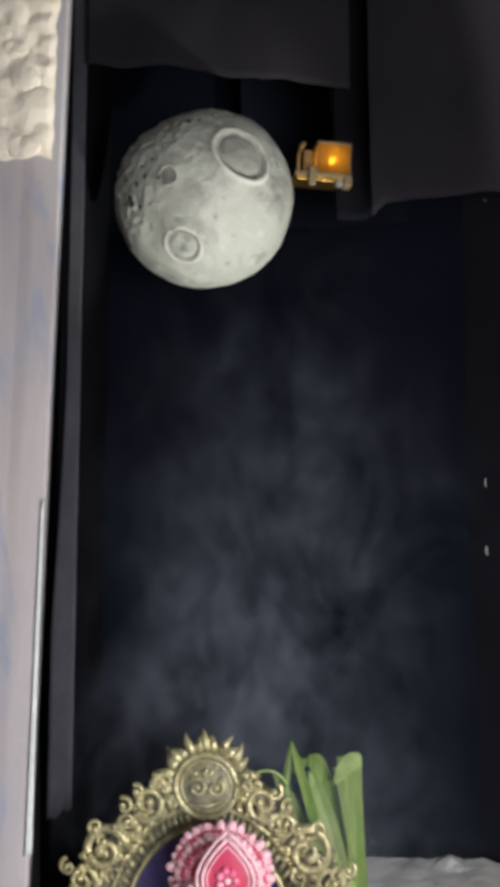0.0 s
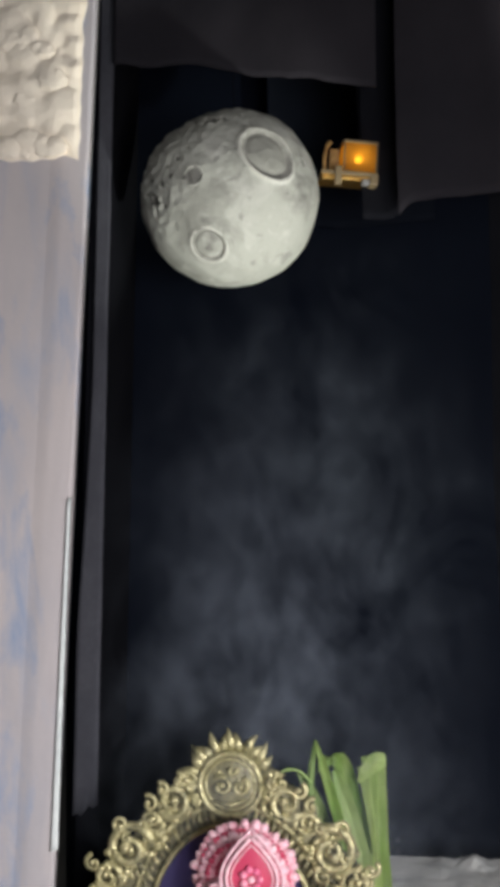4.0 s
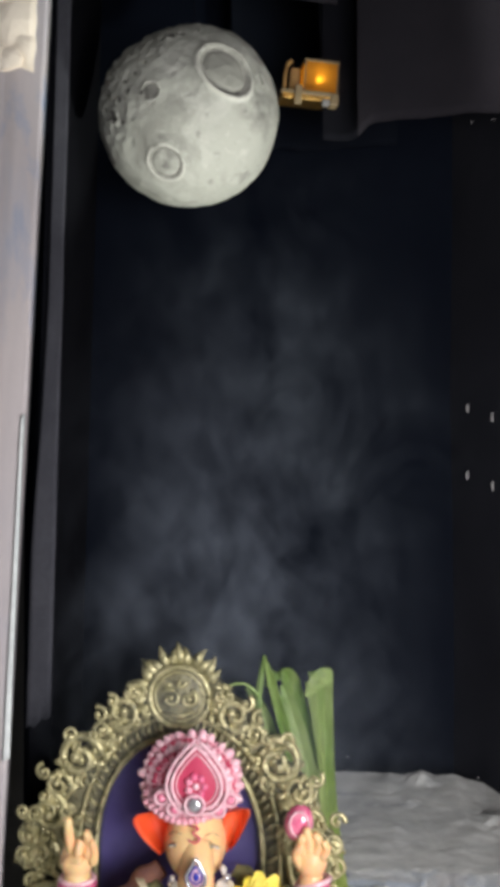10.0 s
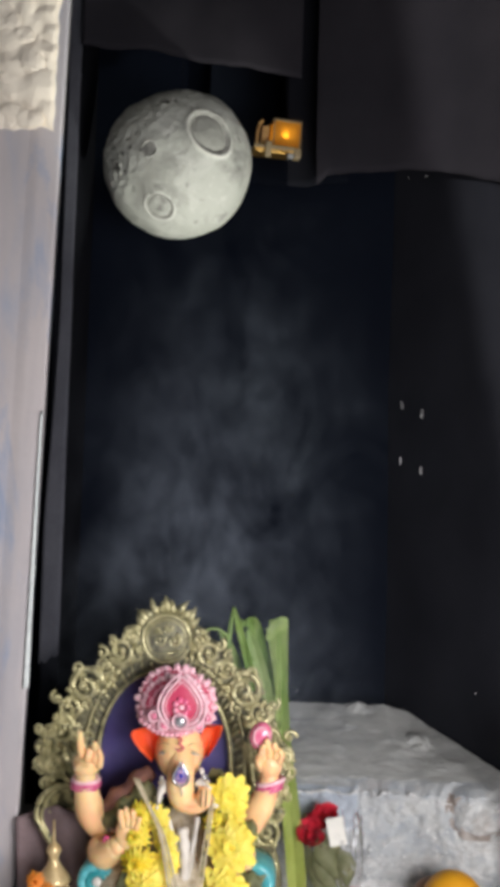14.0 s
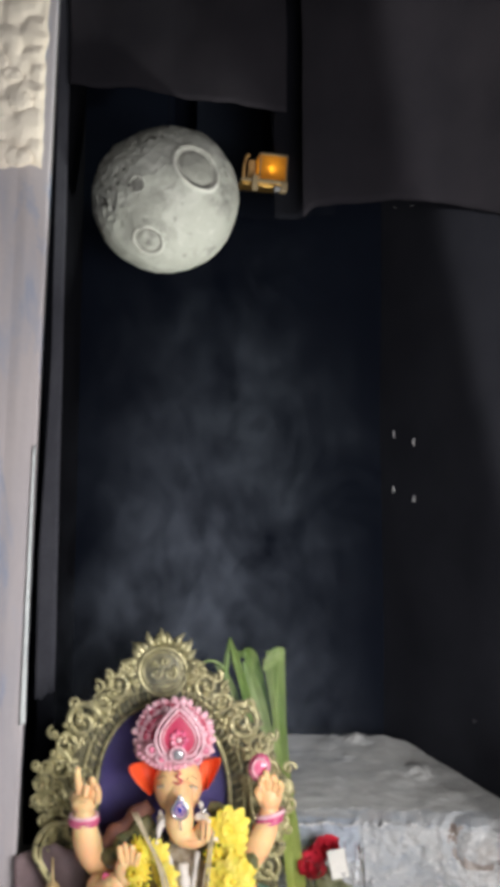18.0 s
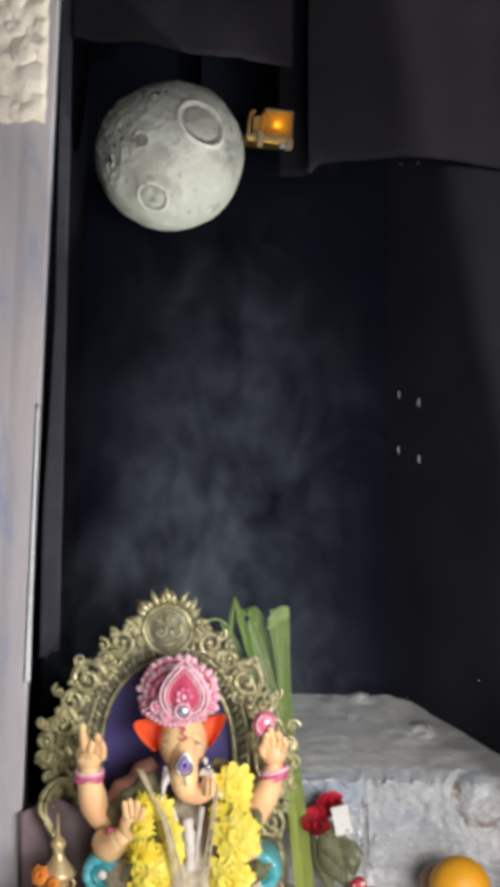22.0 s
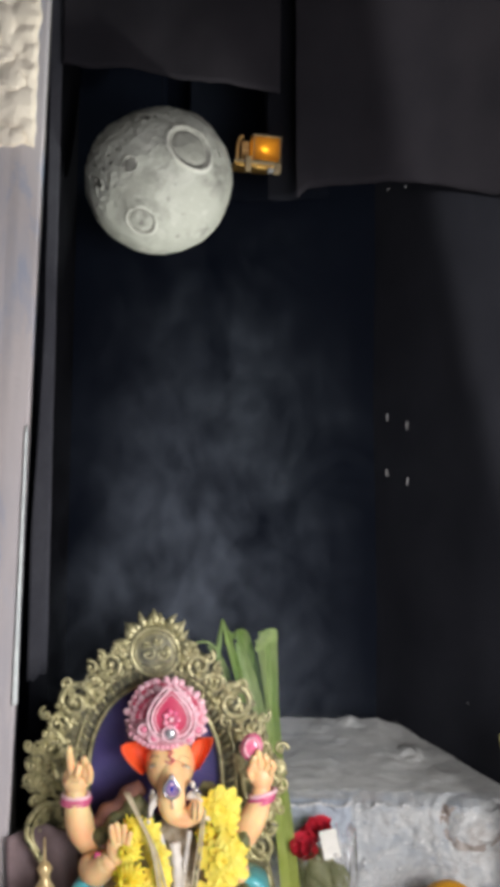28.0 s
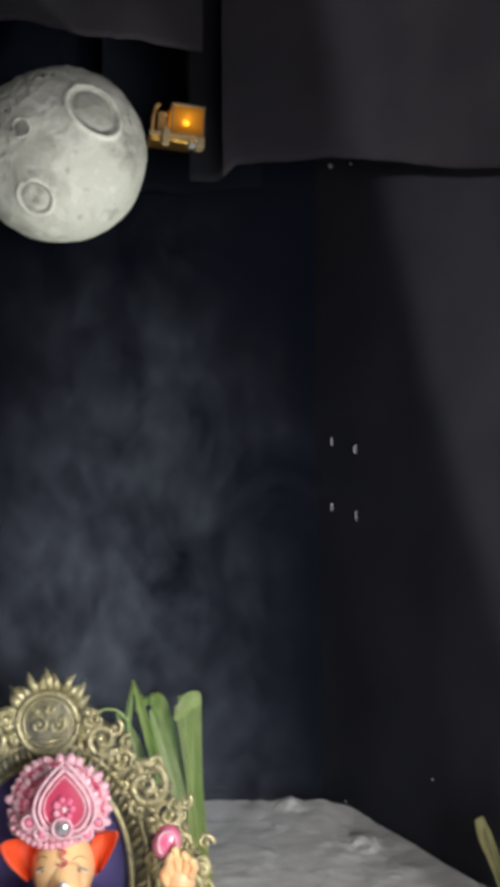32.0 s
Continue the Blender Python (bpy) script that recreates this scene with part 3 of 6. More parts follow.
def ground_at(u, v):
    x, front, back = ground_edge(u)
    if v < 0.4:
        w = v / 0.4
        z = mix(TABLE - 0.002, FRONT_Z - 0.012, w)
        y = front - 0.022 * (1 - w) ** 2 - 0.004 + 0.012 * w ** 6
        p = Vector((x, y, z))
        p.y += 0.014 * fbm((x * 16, z * 22, 2), 1.0, 4) + 0.006 * fbm((x * 60, z * 60, 3), 1.0, 4)
    else:
        w = (v - 0.4) / 0.6
        y = mix(front + 0.008, back, w)
        z = mix(FRONT_Z - 0.008, BACK_Z, w ** 0.9) + 0.0012 * max(0.0, fbm((x * 40, y * 60, 3), 1.0, 4)) + 0.004 * fbm((x * 14, y * 14, 0), 1.0, 3) + 0.0012 * fbm((x * 60, y * 60, 9), 1.0, 4)
        for lx, ly, lz, lr, lh in LUMPS:
            q = math.hypot(x - lx, y - ly) / lr
            if q < 2:
                z += 0.55 * lh * math.exp(-(q * (1 + 0.8 * fbm((x * 120, y * 120, 5), 1.0, 3))) ** 2)
        if w < 0.08:
            z -= 0.006 * (1 - w / 0.08) ** 2
        if x > 0.2:
            z -= (x - 0.2) * 0.30 * w
        p = Vector((x, y, z))
    if v < 0.45:
        # a boulder set into the front, with a groove round it, and a crusty lip along the top edge
        d = (abs((p.x - BX) / 0.034) ** 3 + abs((p.z - BZ) / 0.030) ** 3) ** (1 / 3) * (1 + 0.45 * fbm((p.x * 45, p.z * 45, 7), 1.0, 3))
        wear = 0.5 + 0.8 * fbm((p.x * 50, 2, p.z * 50), 1.0, 2)
        p.y += -0.013 * max(0.0, 1 - d ** 3) + 0.007 * wear * math.exp(-((d - 1.10) / 0.09) ** 2) - 0.003 * wear * math.exp(-((d - 1.36) / 0.14) ** 2)
        p.y += 0.004 * fbm((p.x * 110, 6, p.z * 110), 1.0, 3)
        lip = math.exp(-((v - 0.392) / 0.022) ** 2)
        p.y -= lip * (0.004 + 0.010 * max(0.0, fbm((p.x * 55, 3, p.z * 20), 1.0, 3)))
        p.z += lip * 0.007 * fbm((p.x * 75, 8, 0), 1.0, 3)
    if v < 0.42 and p.z > 0.79 + 0.02 * fbm((x * 20, 5, 0)):
        seam = 0.157 + 0.0015 * fbm((3, p.z * 60, 0))
        p.y += 0.005 * math.exp(-((p.x - seam) / 0.0016) ** 2) - (0.004 if p.x < seam else 0.0)
    side = max(0.0, (x - 0.36) / 0.035)
    p.z -= max(0.0, p.z - TABLE) * 0.4 * side ** 2
    return p


bm = bmesh.new()
sheet(bm, 230, 190, ground_at)
for f in bm.faces:
    c = f.calc_center_median()
    d = math.hypot((c.x - BX) / 0.034, (c.z - BZ) / 0.030)
    # brown daub round the boulder; the right end's shade and smears share its colour
    if c.y < 1.42 and 0.88 < d < 1.22 and (c.z < BZ - 0.012 or c.x < BX - 0.008) and c.z < BZ + 0.018 and fbm(c * 60, 1.0, 3) > -0.08 or (c.x > 0.346 + 0.006 * fbm(c * 30, 1.0, 3) and c.y < 1.44):
        f.material_index = 1
    elif c.y < 1.40 + 0.012 * fbm(c * 35, 1.0, 3) and c.z < FRONT_Z + 0.004 + 0.006 * fbm(c * 50, 1.0, 3):
        smooth_part = c.x < 0.156 and c.z > 0.797 + 0.008 * fbm(c * 40, 1.0, 3) and c.z < FRONT_Z - 0.008
        f.material_index = 3 if smooth_part else 4 if c.z < 0.734 + 0.010 * fbm(c * 30, 1.0, 3) else 2
part("skin", bm, [TERRAIN, TERRAIN_B, TERRAIN_F, TERRAIN_S, TERRAIN_W], ground)
bm = bmesh.new()
box(bm, (-0.115, 1.42, TABLE - 0.001), (0.30, 1.50, 0.84))
part("core", bm, TERRAIN, ground)
rng = random.Random(31)

def crumbs(cx, cz, dx, dz, n, size):
    """Flakes of dried plaster on the front face."""
    b = bmesh.new()
    for _ in range(n):
        x, z, r = cx + rng.gauss(0, dx), cz + rng.gauss(0, dz), size * rng.uniform(0.5, 1.3)
        u = (x + 0.12) / 0.515
        q = ground_at(min(max(u, 0.01), 0.99), 0.4 * min(max((z - TABLE) / (FRONT_Z - 0.012 - TABLE), 0.02), 0.99))
        ball(b, q, (r * rng.uniform(0.9, 1.8), r * 0.6, r * rng.uniform(0.5, 0.9)), 0, 8, 6, Matrix.Rotation(rng.uniform(-0.6, 0.6), 3, "Y"), wob=0.8, freq=350)
    part("plaster_flakes", b, TERRAIN_W, ground, "flaked white plaster crust")


for (cx, cy, cz), dx, dz, n, size in (((0.120, 1.39, 0.852), 0.024, 0.0025, 90, 0.0020), ((0.188, 1.39, 0.854), 0.03, 0.002, 24, 0.0018), ((0.19, 1.375, 0.753), 0.016, 0.012, 44, 0.0017),
                                      ((0.229, 1.38, 0.83), 0.03, 0.012, 30, 0.0016), ((0.29, 1.37, 0.757), 0.018, 0.012, 26, 0.0016), ((0.255, 1.38, 0.804), 0.03, 0.02, 30, 0.0014)):
    crumbs(cx, cz, dx, dz, n, size)
for p in ((0.072, 1.632, 0.905), (0.31, 1.452, 0.951), (0.225, 1.57, 0.9), (0.073, 1.632, 0.89)):
    bm = bmesh.new()
    ball(bm, p, (0.0008, 0.0006, 0.0009), 0, 8, 6)
    tagged(finish("plaster_speck", bm, TERRAIN_W), "tiny pale plaster crumb stuck on the black wall", "crumb", "plaster crumbs")

# ---- staples in the side wall and the cloth ----
for k, p in enumerate(((0.217, 1.598, 1.33), (0.241, 1.548, 1.317), (0.216, 1.598, 1.25), (0.241, 1.548, 1.238))):
    bm = bmesh.new()
    tube(bm, bend([Vector((0, 0.006, 0.0045)), Vector((0, -0.0005, 0.0045)), Vector((0, -0.0008, 0)), Vector((0, -0.0005, -0.0045)), Vector((0, 0.006, -0.0045))], 3), 0.0006, 8)
    ob = tagged(finish("staple", bm, STEEL), "bright steel staple in the black side wall", "staple", "wall staples")
    p = Vector(p)
    off = (p - Vector((*CORNER, p.z))).dot(Vector((-0.829, -0.559, 0)))
    ray = (p - Vector((0.10, -0.03, 1.27))).normalized()
    p -= ray * (off - 0.0012) / ray.dot(Vector((-0.829, -0.559, 0)))
    ob.matrix_world = Matrix.Translation(p) @ pose(0, 0, 0, 0, 0, -56)
for p in ((0.208, 1.415, 1.617), (0.23, 1.415, 1.619)):
    bm = bmesh.new()
    ball(bm, (0, 0, 0), (0.0009, 0.0006, 0.0007), 0, 8, 6)
    ob = tagged(finish("pin", bm, STEEL), "tiny bright pin head in the black cloth", "pin", "cloth pins")
    ob.location = p

# ---- orbiter model beside the moon ----
FOIL = mat("gold_foil", (0.50, 0.32, 0.10), 0.35, 1.0, col2=(0.55, 0.30, 0.07), scale=160, bump=1.0, bump_scale=260, rough_var=0.12)
AMBER = bpy.data.materials.new("amber_film")
AMBER.use_nodes = True
nt = AMBER.node_tree
skin = nt.nodes["Principled BSDF"]
skin.inputs["Base Color"].default_value, skin.inputs["Roughness"].default_value = (0.30, 0.15, 0.03, 1), 0.35
glow, see, half, most = nt.nodes.new("ShaderNodeBsdfTranslucent"), nt.nodes.new("ShaderNodeBsdfTransparent"), nt.nodes.new("ShaderNodeMixShader"), nt.nodes.new("ShaderNodeMixShader")
glow.inputs["Color"].default_value, see.inputs["Color"].default_value = (0.80, 0.46, 0.07, 1), (0.95, 0.58, 0.12, 1)
half.inputs[0].default_value, most.inputs[0].default_value = 0.70, 0.12
nt.links.new(skin.outputs[0], half.inputs[1])
nt.links.new(glow.outputs[0], half.inputs[2])
nt.links.new(half.outputs[0], most.inputs[1])
nt.links.new(see.outputs[0], most.inputs[2])
nt.links.new(most.outputs[0], nt.nodes["Material Output"].inputs["Surface"])
LED = mat("led", (1, 0.7, 0.3), 0.3, emit=(1.0, 0.62, 0.16), power=19.0)
CREAM = mat("dull_gilt_card", (0.20, 0.15, 0.08), 0.55, col2=(0.14, 0.10, 0.05), scale=60, bump=0.3)
BRASS = mat("brown_brass", (0.45, 0.27, 0.10), 0.4, 0.7, col2=(0.30, 0.16, 0.06), scale=120, bump=0.6, bump_scale=300)
GREY = mat("grey_card", (0.15, 0.145, 0.14), 0.6, col2=(0.20, 0.19, 0.18), scale=60, bump=0.2)
OC = Vector((0.0505, 1.44, 1.678))
ORB = pose(OC.x, OC.y, OC.z, 0, 4, 14)
orb = thing("orbiter_model", "small gold-foil spacecraft model with a lit amber lamp", "spacecraft model")
orb.matrix_world = ORB
s = 0.000742


def obox(name, lo, hi, material, bev=0.0006, label=""):
    b = bmesh.new()
    box(b, [c * s for c in lo], [c * s for c in hi], bev)
    return part(name, b, material, orb, label, smooth=False)


obox("body", (-24, -5, -22), (24, 38, 23), AMBER, 0.0006, "translucent amber film box lit from within")
for lo, hi in (((-25, -7, 21), (25, -5, 24)), ((23, -7, -23), (25, -5, 24)), ((-25, -7, -23), (-23, -5, 24)), ((-25, -7, -24), (25, -5, -22)), ((-26, 36, 21), (26, 40, 25)), ((22, -4, 21), (26, 36, 25)), ((-26, -4, 21), (-22, 36, 25))):
    obox("frame_bar", lo, hi, CREAM, 0.0004, "pale gilt frame edge")
obox("deck", (-56, -10, -37), (16, 30, -26), FOIL, 0.001, "crumpled gold foil deck")
obox("deck_edge", (-58, -13, -30), (18, -9, -25), CREAM, 0.0005, "cream card edge")
obox("end_block", (14, -14, -42), (26, 8, -25), CREAM, 0.0016, "cream end block")
obox("end_cap", (2, -16, -43), (13, -4, -35), GREY, 0.0012)
obox("foot", (-38, -17, -46), (-28, -11, -19), CREAM, 0.0006, "white card leg")
obox("solar_panel", (-44, 4, -24), (-30, 8, 12), BRASS, 0.0004, "brown shiny panel")
bm = bmesh.new()
tube(bm, bend([Vector((-52, -4, -24)) * s, Vector((-53, -6, -4)) * s, Vector((-50, -6, 12)) * s, Vector((-45, -5, 19)) * s], 6), [2.6 * s] * 12 + [3.4 * s] * 7, 8, flat=0.6)
part("bracket", bm, BRASS, orb, "curved brown brass bracket")
bm = bmesh.new()
ball(bm, Vector((0, 12, 2)) * s, 5.0 * s, 0, 16, 12)
part("lamp", bm, LED, orb, "glowing amber lamp")
bm = bmesh.new()
tube(bm, [OC + Vector((0, 0.012, 31 * s)), (OC.x - 0.01, OC.y + 0.012, 2.1)], 0.0004, 5)
tagged(finish("hanging_thread", bm, CLOTH2), "thin black thread holding the spacecraft model", "thread")

# ---- golden arch behind the idol ----
GOLD = mat("antique_gold", (0.64, 0.585, 0.33), 0.36, 0.5, col2=(0.40, 0.365, 0.18), scale=90, bump=0.6, bump_scale=300, rough_var=0.14, col3=(0.085, 0.085, 0.05), scale3=75, lo3=0.54, hi3=0.70)
GOLD_DARK = mat("dull_bronze", (0.33, 0.30, 0.16), 0.45, 0.3, col2=(0.13, 0.12, 0.07), scale=70, bump=0.7, bump_scale=240)
PURPLE = mat("purple_velvet", (0.125, 0.095, 0.34), 0.9, col2=(0.085, 0.065, 0.24), scale=30, sheen=0.4, bump=0.3, bump_scale=400)
MAUVE = mat("mauve_cloth", (0.30, 0.22, 0.23), 0.85, col2=(0.20, 0.14, 0.14), scale=26, bump=0.3, bump_scale=300)
AU = 0.000685
AO = Vector((-0.081, 1.32, 0.883))


def A(u, v, y=0.0):
    """A place on the arch, in its own units from its centre; y towards the viewer in metres."""
    return AO + Vector((u * AU, -y, v * AU))


def inner(k):
    """The inner edge from foot to foot, k 0..1."""
    if k < 0.2:
        return -119.0, mix(-300, 0, k / 0.2)
    if k > 0.8:
        return 119.0, mix(0, -300, (k - 0.8) / 0.2)
    a = math.pi * (1 - (k - 0.2) / 0.6)
    return 119 * math.cos(a), 172 * max(0.0, math.sin(a)) ** 0.9


OUTER = ((-205, -300), (-205, -140), (-192, -85), (-212, -40), (-226, 10), (-205, 60), (-188, 105), (-158, 140), (-128, 170), (-108, 215), (-70, 235), (-50, 262),
         (0, 290), (52, 262), (72, 235), (110, 215), (130, 170), (160, 140), (190, 105), (206, 60), (228, 10), (214, -40), (206, -85), (212, -140), (212, -300))


def outer(k):
    f = k * (len(OUTER) - 1)
    i = min(int(f), len(OUTER) - 2)
    a, b = OUTER[i], OUTER[i + 1]
    t = f - i
    return mix(a[0], b[0], t), mix(a[1], b[1], t)


arch = thing("golden_arch", "ornate antique-gold arch with scrolls, flames and a round medallion", "arch")
bm = bmesh.new()


def plate(u, v):
    a, b = inner(u), outer(u)
    w = 0.93 * v
    edge = 1 + 0.03 * math.sin(u * 150) * v
    return A(mix(a[0], b[0], w) * edge, mix(a[1], b[1], w), 0.004 * math.sin(math.pi * v))


sheet(bm, 160, 8, plate, 0.008)
part("backing_plate", bm, GOLD_DARK, arch, "dull bronze pierced backing")
for off, r in ((0, 4.5), (27, 3.5)):
    bm = bmesh.new()
    pts = []
    for i in range(81):
        k = 0.02 + 0.96 * i / 80
        a, b = Vector(inner(k)), Vector(outer(k))
        d = (b - a).normalized()
        q = a + d * off
        pts.append(A(q.x, q.y, 0.006))
    tube(bm, pts, r * AU, 8)
    part("rim", bm, GOLD, arch)
for i in range(58):
    k = 0.10 + 0.8 * i / 57
    a, b = Vector(inner(k)), Vector(outer(k))
    d = (b - a).normalized()
    p0, p1 = a + d * 5, a + d * 24
    bm = bmesh.new()
    tube(bm, [A(p0.x, p0.y, 0.004), A(*(p0.lerp(p1, 0.5)), 0.008), A(p1.x, p1.y, 0.005)], [2.2 * AU, 3.4 * AU, 2.4 * AU], 6)
    part("rib", bm, GOLD_DARK if i % 2 else GOLD, arch)


def spiral(bm, u, v, r, turns, start, way, thick, y=0.009, tail=None):
    pts, rad = [], []
    n = int(16 * turns) + 4
    if tail:
        for j in range(5):
            t = j / 5
            e = (u + r * math.cos(start), v + r * math.sin(start))
            pts.append(A(mix(u + tail[0], e[0], t), mix(v + tail[1], e[1], t) + 3 * math.sin(math.pi * t), y * (0.6 + 0.4 * t)))
            rad.append(thick * AU * (0.45 + 0.55 * t))
    for j in range(n + 1):
        t = j / n
        a = start + way * t * turns * 2 * math.pi
        rr = r * (1 - 0.82 * t)
        pts.append(A(u + rr * math.cos(a), v + rr * math.sin(a), y + 0.004 * t))
        rad.append(thick * AU * (1 - 0.45 * t))
    tube(bm, pts, rad, 7)
    ball(bm, pts[-1], thick * AU * 1.15, 0, 8, 6)


rng = random.Random(5)
CLUSTERS = ((80, 205, 25), (108, 178, 17), (140, 140, 33), (128, 108, 13), (172, 100, 20), (186, 62, 28), (160, 62, 12), (214, 32, 22), (222, -2, 17), (196, 2, 24), (190, -42, 22), (206, -70, 15),
            (60, 232, 14), (152, 172, 14), (192, 118, 12), (222, 62, 12))
for side in (-1, 1):
    for n, (u, v, r) in enumerate(CLUSTERS):
        bm = bmesh.new()
        start = rng.uniform(0, 6.28)
        way = side * (1 if n % 2 else -1)
        spiral(bm, side * u, v, r, 1.45 if r > 15 else 1.15, start, way, max(3.8, r * 0.23), tail=(rng.uniform(-1, 1) * r * 1.4, rng.uniform(-1.3, -0.4) * r) if r > 15 else None)
        if r > 18:
            for j in range(3):
                a = start + way * (0.6 + 1.3 * j)
                ball(bm, A(side * u + 1.05 * r * math.cos(a), v + 1.05 * r * math.sin(a), 0.010), (3.6 * AU, 3 * AU, 5 * AU), 0, 8, 6, Matrix.Rotation(-a, 3, "Y"))
        part("scroll", bm, GOLD, arch)
    # curled knobs along the rim
    for n in range(12):
        k = 0.5 + side * (0.085 + 0.026 * n)
        b = outer(k)
        bm = bmesh.new()
        spiral(bm, b[0] * 0.985, b[1] - 2, rng.uniform(9, 12.5), 0.95, rng.uniform(1.0, 2.4) if side > 0 else rng.uniform(0.8, 2.2), side * rng.choice((1, 1, -1)), 4.2, 0.010)
        part("curl", bm, GOLD, arch)
    # tall oval loop beside the hand and scrolled foot
    bm = bmesh.new()
    tube(bm, [A(side * 180 + 26 * math.cos(a), 18 + 62 * math.sin(a), 0.010) for a in [radians(70 + side * 0 + i * 14) for i in range(19)]], [3.6 * AU * math.sin(math.pi * (i + 2) / 22) + 0.0008 for i in range(19)], 7)
    part("loop", bm, GOLD, arch)
    for n, (u, v, r) in enumerate(((182, -112, 26), (166, -158, 20), (190, -172, 22), (168, -212, 20), (190, -228, 22), (152, -116, 15), (200, -82, 14), (148, -188, 14), (150, -244, 16), (186, -268, 18))):
        bm = bmesh.new()
        spiral(bm, side * u, v, r, 1.5, rng.uniform(0, 6), side * (1 if n % 2 else -1), 4.6, 0.008)
        part("scroll", bm, GOLD, arch)
for side in (-1, 1):
    for j in range(26):
        bm = bmesh.new()
        u, v, r = rng.uniform(132, 196), rng.uniform(-270, -70), rng.uniform(7, 12)
        spiral(bm, side * u, v, r, 1.1, rng.uniform(0, 6.28), rng.choice((-1, 1)), 2.6, 0.005)
        part("filigree", bm, GOLD_DARK, arch)
    for j in range(16):
        bm = bmesh.new()
        u, v, r = rng.uniform(150, 222), rng.uniform(-70, 62), rng.uniform(8, 14)
        spiral(bm, side * u, v, r, 1.2, rng.uniform(0, 6.28), rng.choice((-1, 1)), 3.2, 0.011)
        part("scroll", bm, GOLD, arch)
bm = bmesh.new()
band = bend([A(u, v, 0.026) for u, v in ((-162, -30), (-194, -36), (-216, -62), (-220, -92), (-204, -120), (-192, -150), (-190, -235))], 8)
tube(bm, band, [AU * 5.0] * len(band), 8)
tube(bm, [p + Vector((9 * AU, 0.001, -4 * AU)) for p in band], [AU * 3.0] * len(band), 8)
part("throne_band", bm, GOLD, arch, "curved double gold band of the throne side")
for i in range(210):
    k = rng.uniform(0.04, 0.96)
    a, b = Vector(inner(k)), Vector(outer(k))
    q = a.lerp(b, rng.uniform(0.35, 0.9))
    if (q - Vector((2, 228))).length < 52:
        continue
    bm = bmesh.new()
    an = rng.uniform(0, 6.28)
    pts = [A(q.x + 11 * (s - 0.5) * 2 * math.cos(an + 0.7 * s), q.y + 11 * (s - 0.5) * 2 * math.sin(an + 0.7 * s), 0.006 + 0.004 * math.sin(math.pi * s)) for s in (0, 0.25, 0.5, 0.75, 1)]
    tube(bm, pts, [1.2 * AU, 4.2 * AU, 5.2 * AU, 3.6 * AU, 0.8 * AU], 7, flat=0.7)
    part("relief_leaf", bm, GOLD, arch)
# Medallion with a sun of flames.
MU, MV = 2, 228
bm = bmesh.new()
for y0, y1, r in ((0.0, 0.010, 44),):
    tube(bm, [A(MU, MV, y0), A(MU, MV, y1), A(MU, MV, y1 + 0.001)], [r * AU, r * AU, (r - 2) * AU], 40, side=(0, 0, 1))
medal = part("medallion", bm, GOLD_DARK, arch, "round bronze medallion with a raised emblem")
for r, t in ((42, 4.2), (34, 1.6)):
    bm = bmesh.new()
    tube(bm, [A(MU + r * math.cos(a), MV + r * math.sin(a), 0.011) for a in [i * math.pi / 24 for i in range(49)]], t * AU, 7)
    part("ring", bm, GOLD, medal)
bm = bmesh.new()
spiral(bm, MU - 12, MV - 2, 14, 1.2, 2.2, -1, 4.0, 0.012, tail=(6, 20))
spiral(bm, MU + 13, MV - 2, 13, 1.1, 1.0, -1, 3.6, 0.012, tail=(-4, -20))
spiral(bm, MU + 2, MV + 20, 8, 0.7, 0.2, -1, 3.0, 0.012)
tube(bm, [A(MU - 24, MV - 22, 0.012), A(MU, MV - 27, 0.013), A(MU + 22, MV - 20, 0.012)], [2 * AU, 3.4 * AU, 2 * AU], 6)
part("emblem", bm, GOLD, medal, "raised curling emblem")
for i in range(19):
    a = radians(-20 + 220 * i / 18)
    ln = 34 if i % 2 else 27
    bm = bmesh.new()
    lean = 0.16 * math.sin(i * 1.7)
    pts, rad = [], []
    for j in range(9):
        t = j / 8
        rr = 42 + ln * t
        aa = a + lean * t * t
        pts.append(A(MU + rr * math.cos(aa), MV + rr * math.sin(aa), 0.004 + 0.004 * math.sin(math.pi * t)))
        rad.append(AU * max(0.5, 12.5 * (1 - t) ** 0.8 * (0.55 + 0.9 * t if t < 0.5 else 1.0)))
    tube(bm, pts, rad, 8, flat=0.55)
    part("flame", bm, GOLD, arch)
bm = bmesh.new()
sheet(bm, 40, 20, lambda u, v: A(*[mix(inner(0.02 + 0.96 * u)[i], (0, -60)[i], v) for i in (0, 1)], -0.010 + 0.004 * math.sin(math.pi * v)), 0.006)
part("velvet_back", bm, PURPLE, arch, "purple velvet panel inside the arch")
bm = bmesh.new()
sheet(bm, 20, 14, lambda u, v: A(mix(-262, -100, u) + 20 * (1 - v) * (0.5 - u), mix(-300, -72 - 60 * abs(u - 0.45), v), 0.015 + 0.006 * math.sin(u * 9 + v * 3)), 0.006)
tagged(finish("draped_cloth", bm, MAUVE), "mauve brown cloth draped beside the throne", "cloth")

# ---- the idol: one plain figure ----
SKIN = mat("peach_glaze", (1.0, 0.70, 0.34), 0.42, col2=(0.96, 0.52, 0.27), scale=24, coat=0.15, sss=0.25, fine_mix=0.05)
EAR = mat("orange_ear", (0.80, 0.075, 0.02), 0.5, col2=(0.78, 0.12, 0.03), scale=40, coat=0.1, fine_mix=0.1)
PINK = mat("pink_stones", (0.82, 0.33, 0.42), 0.35, col2=(0.88, 0.52, 0.58), scale=110, bump=0.6, bump_scale=350, coat=0.2)
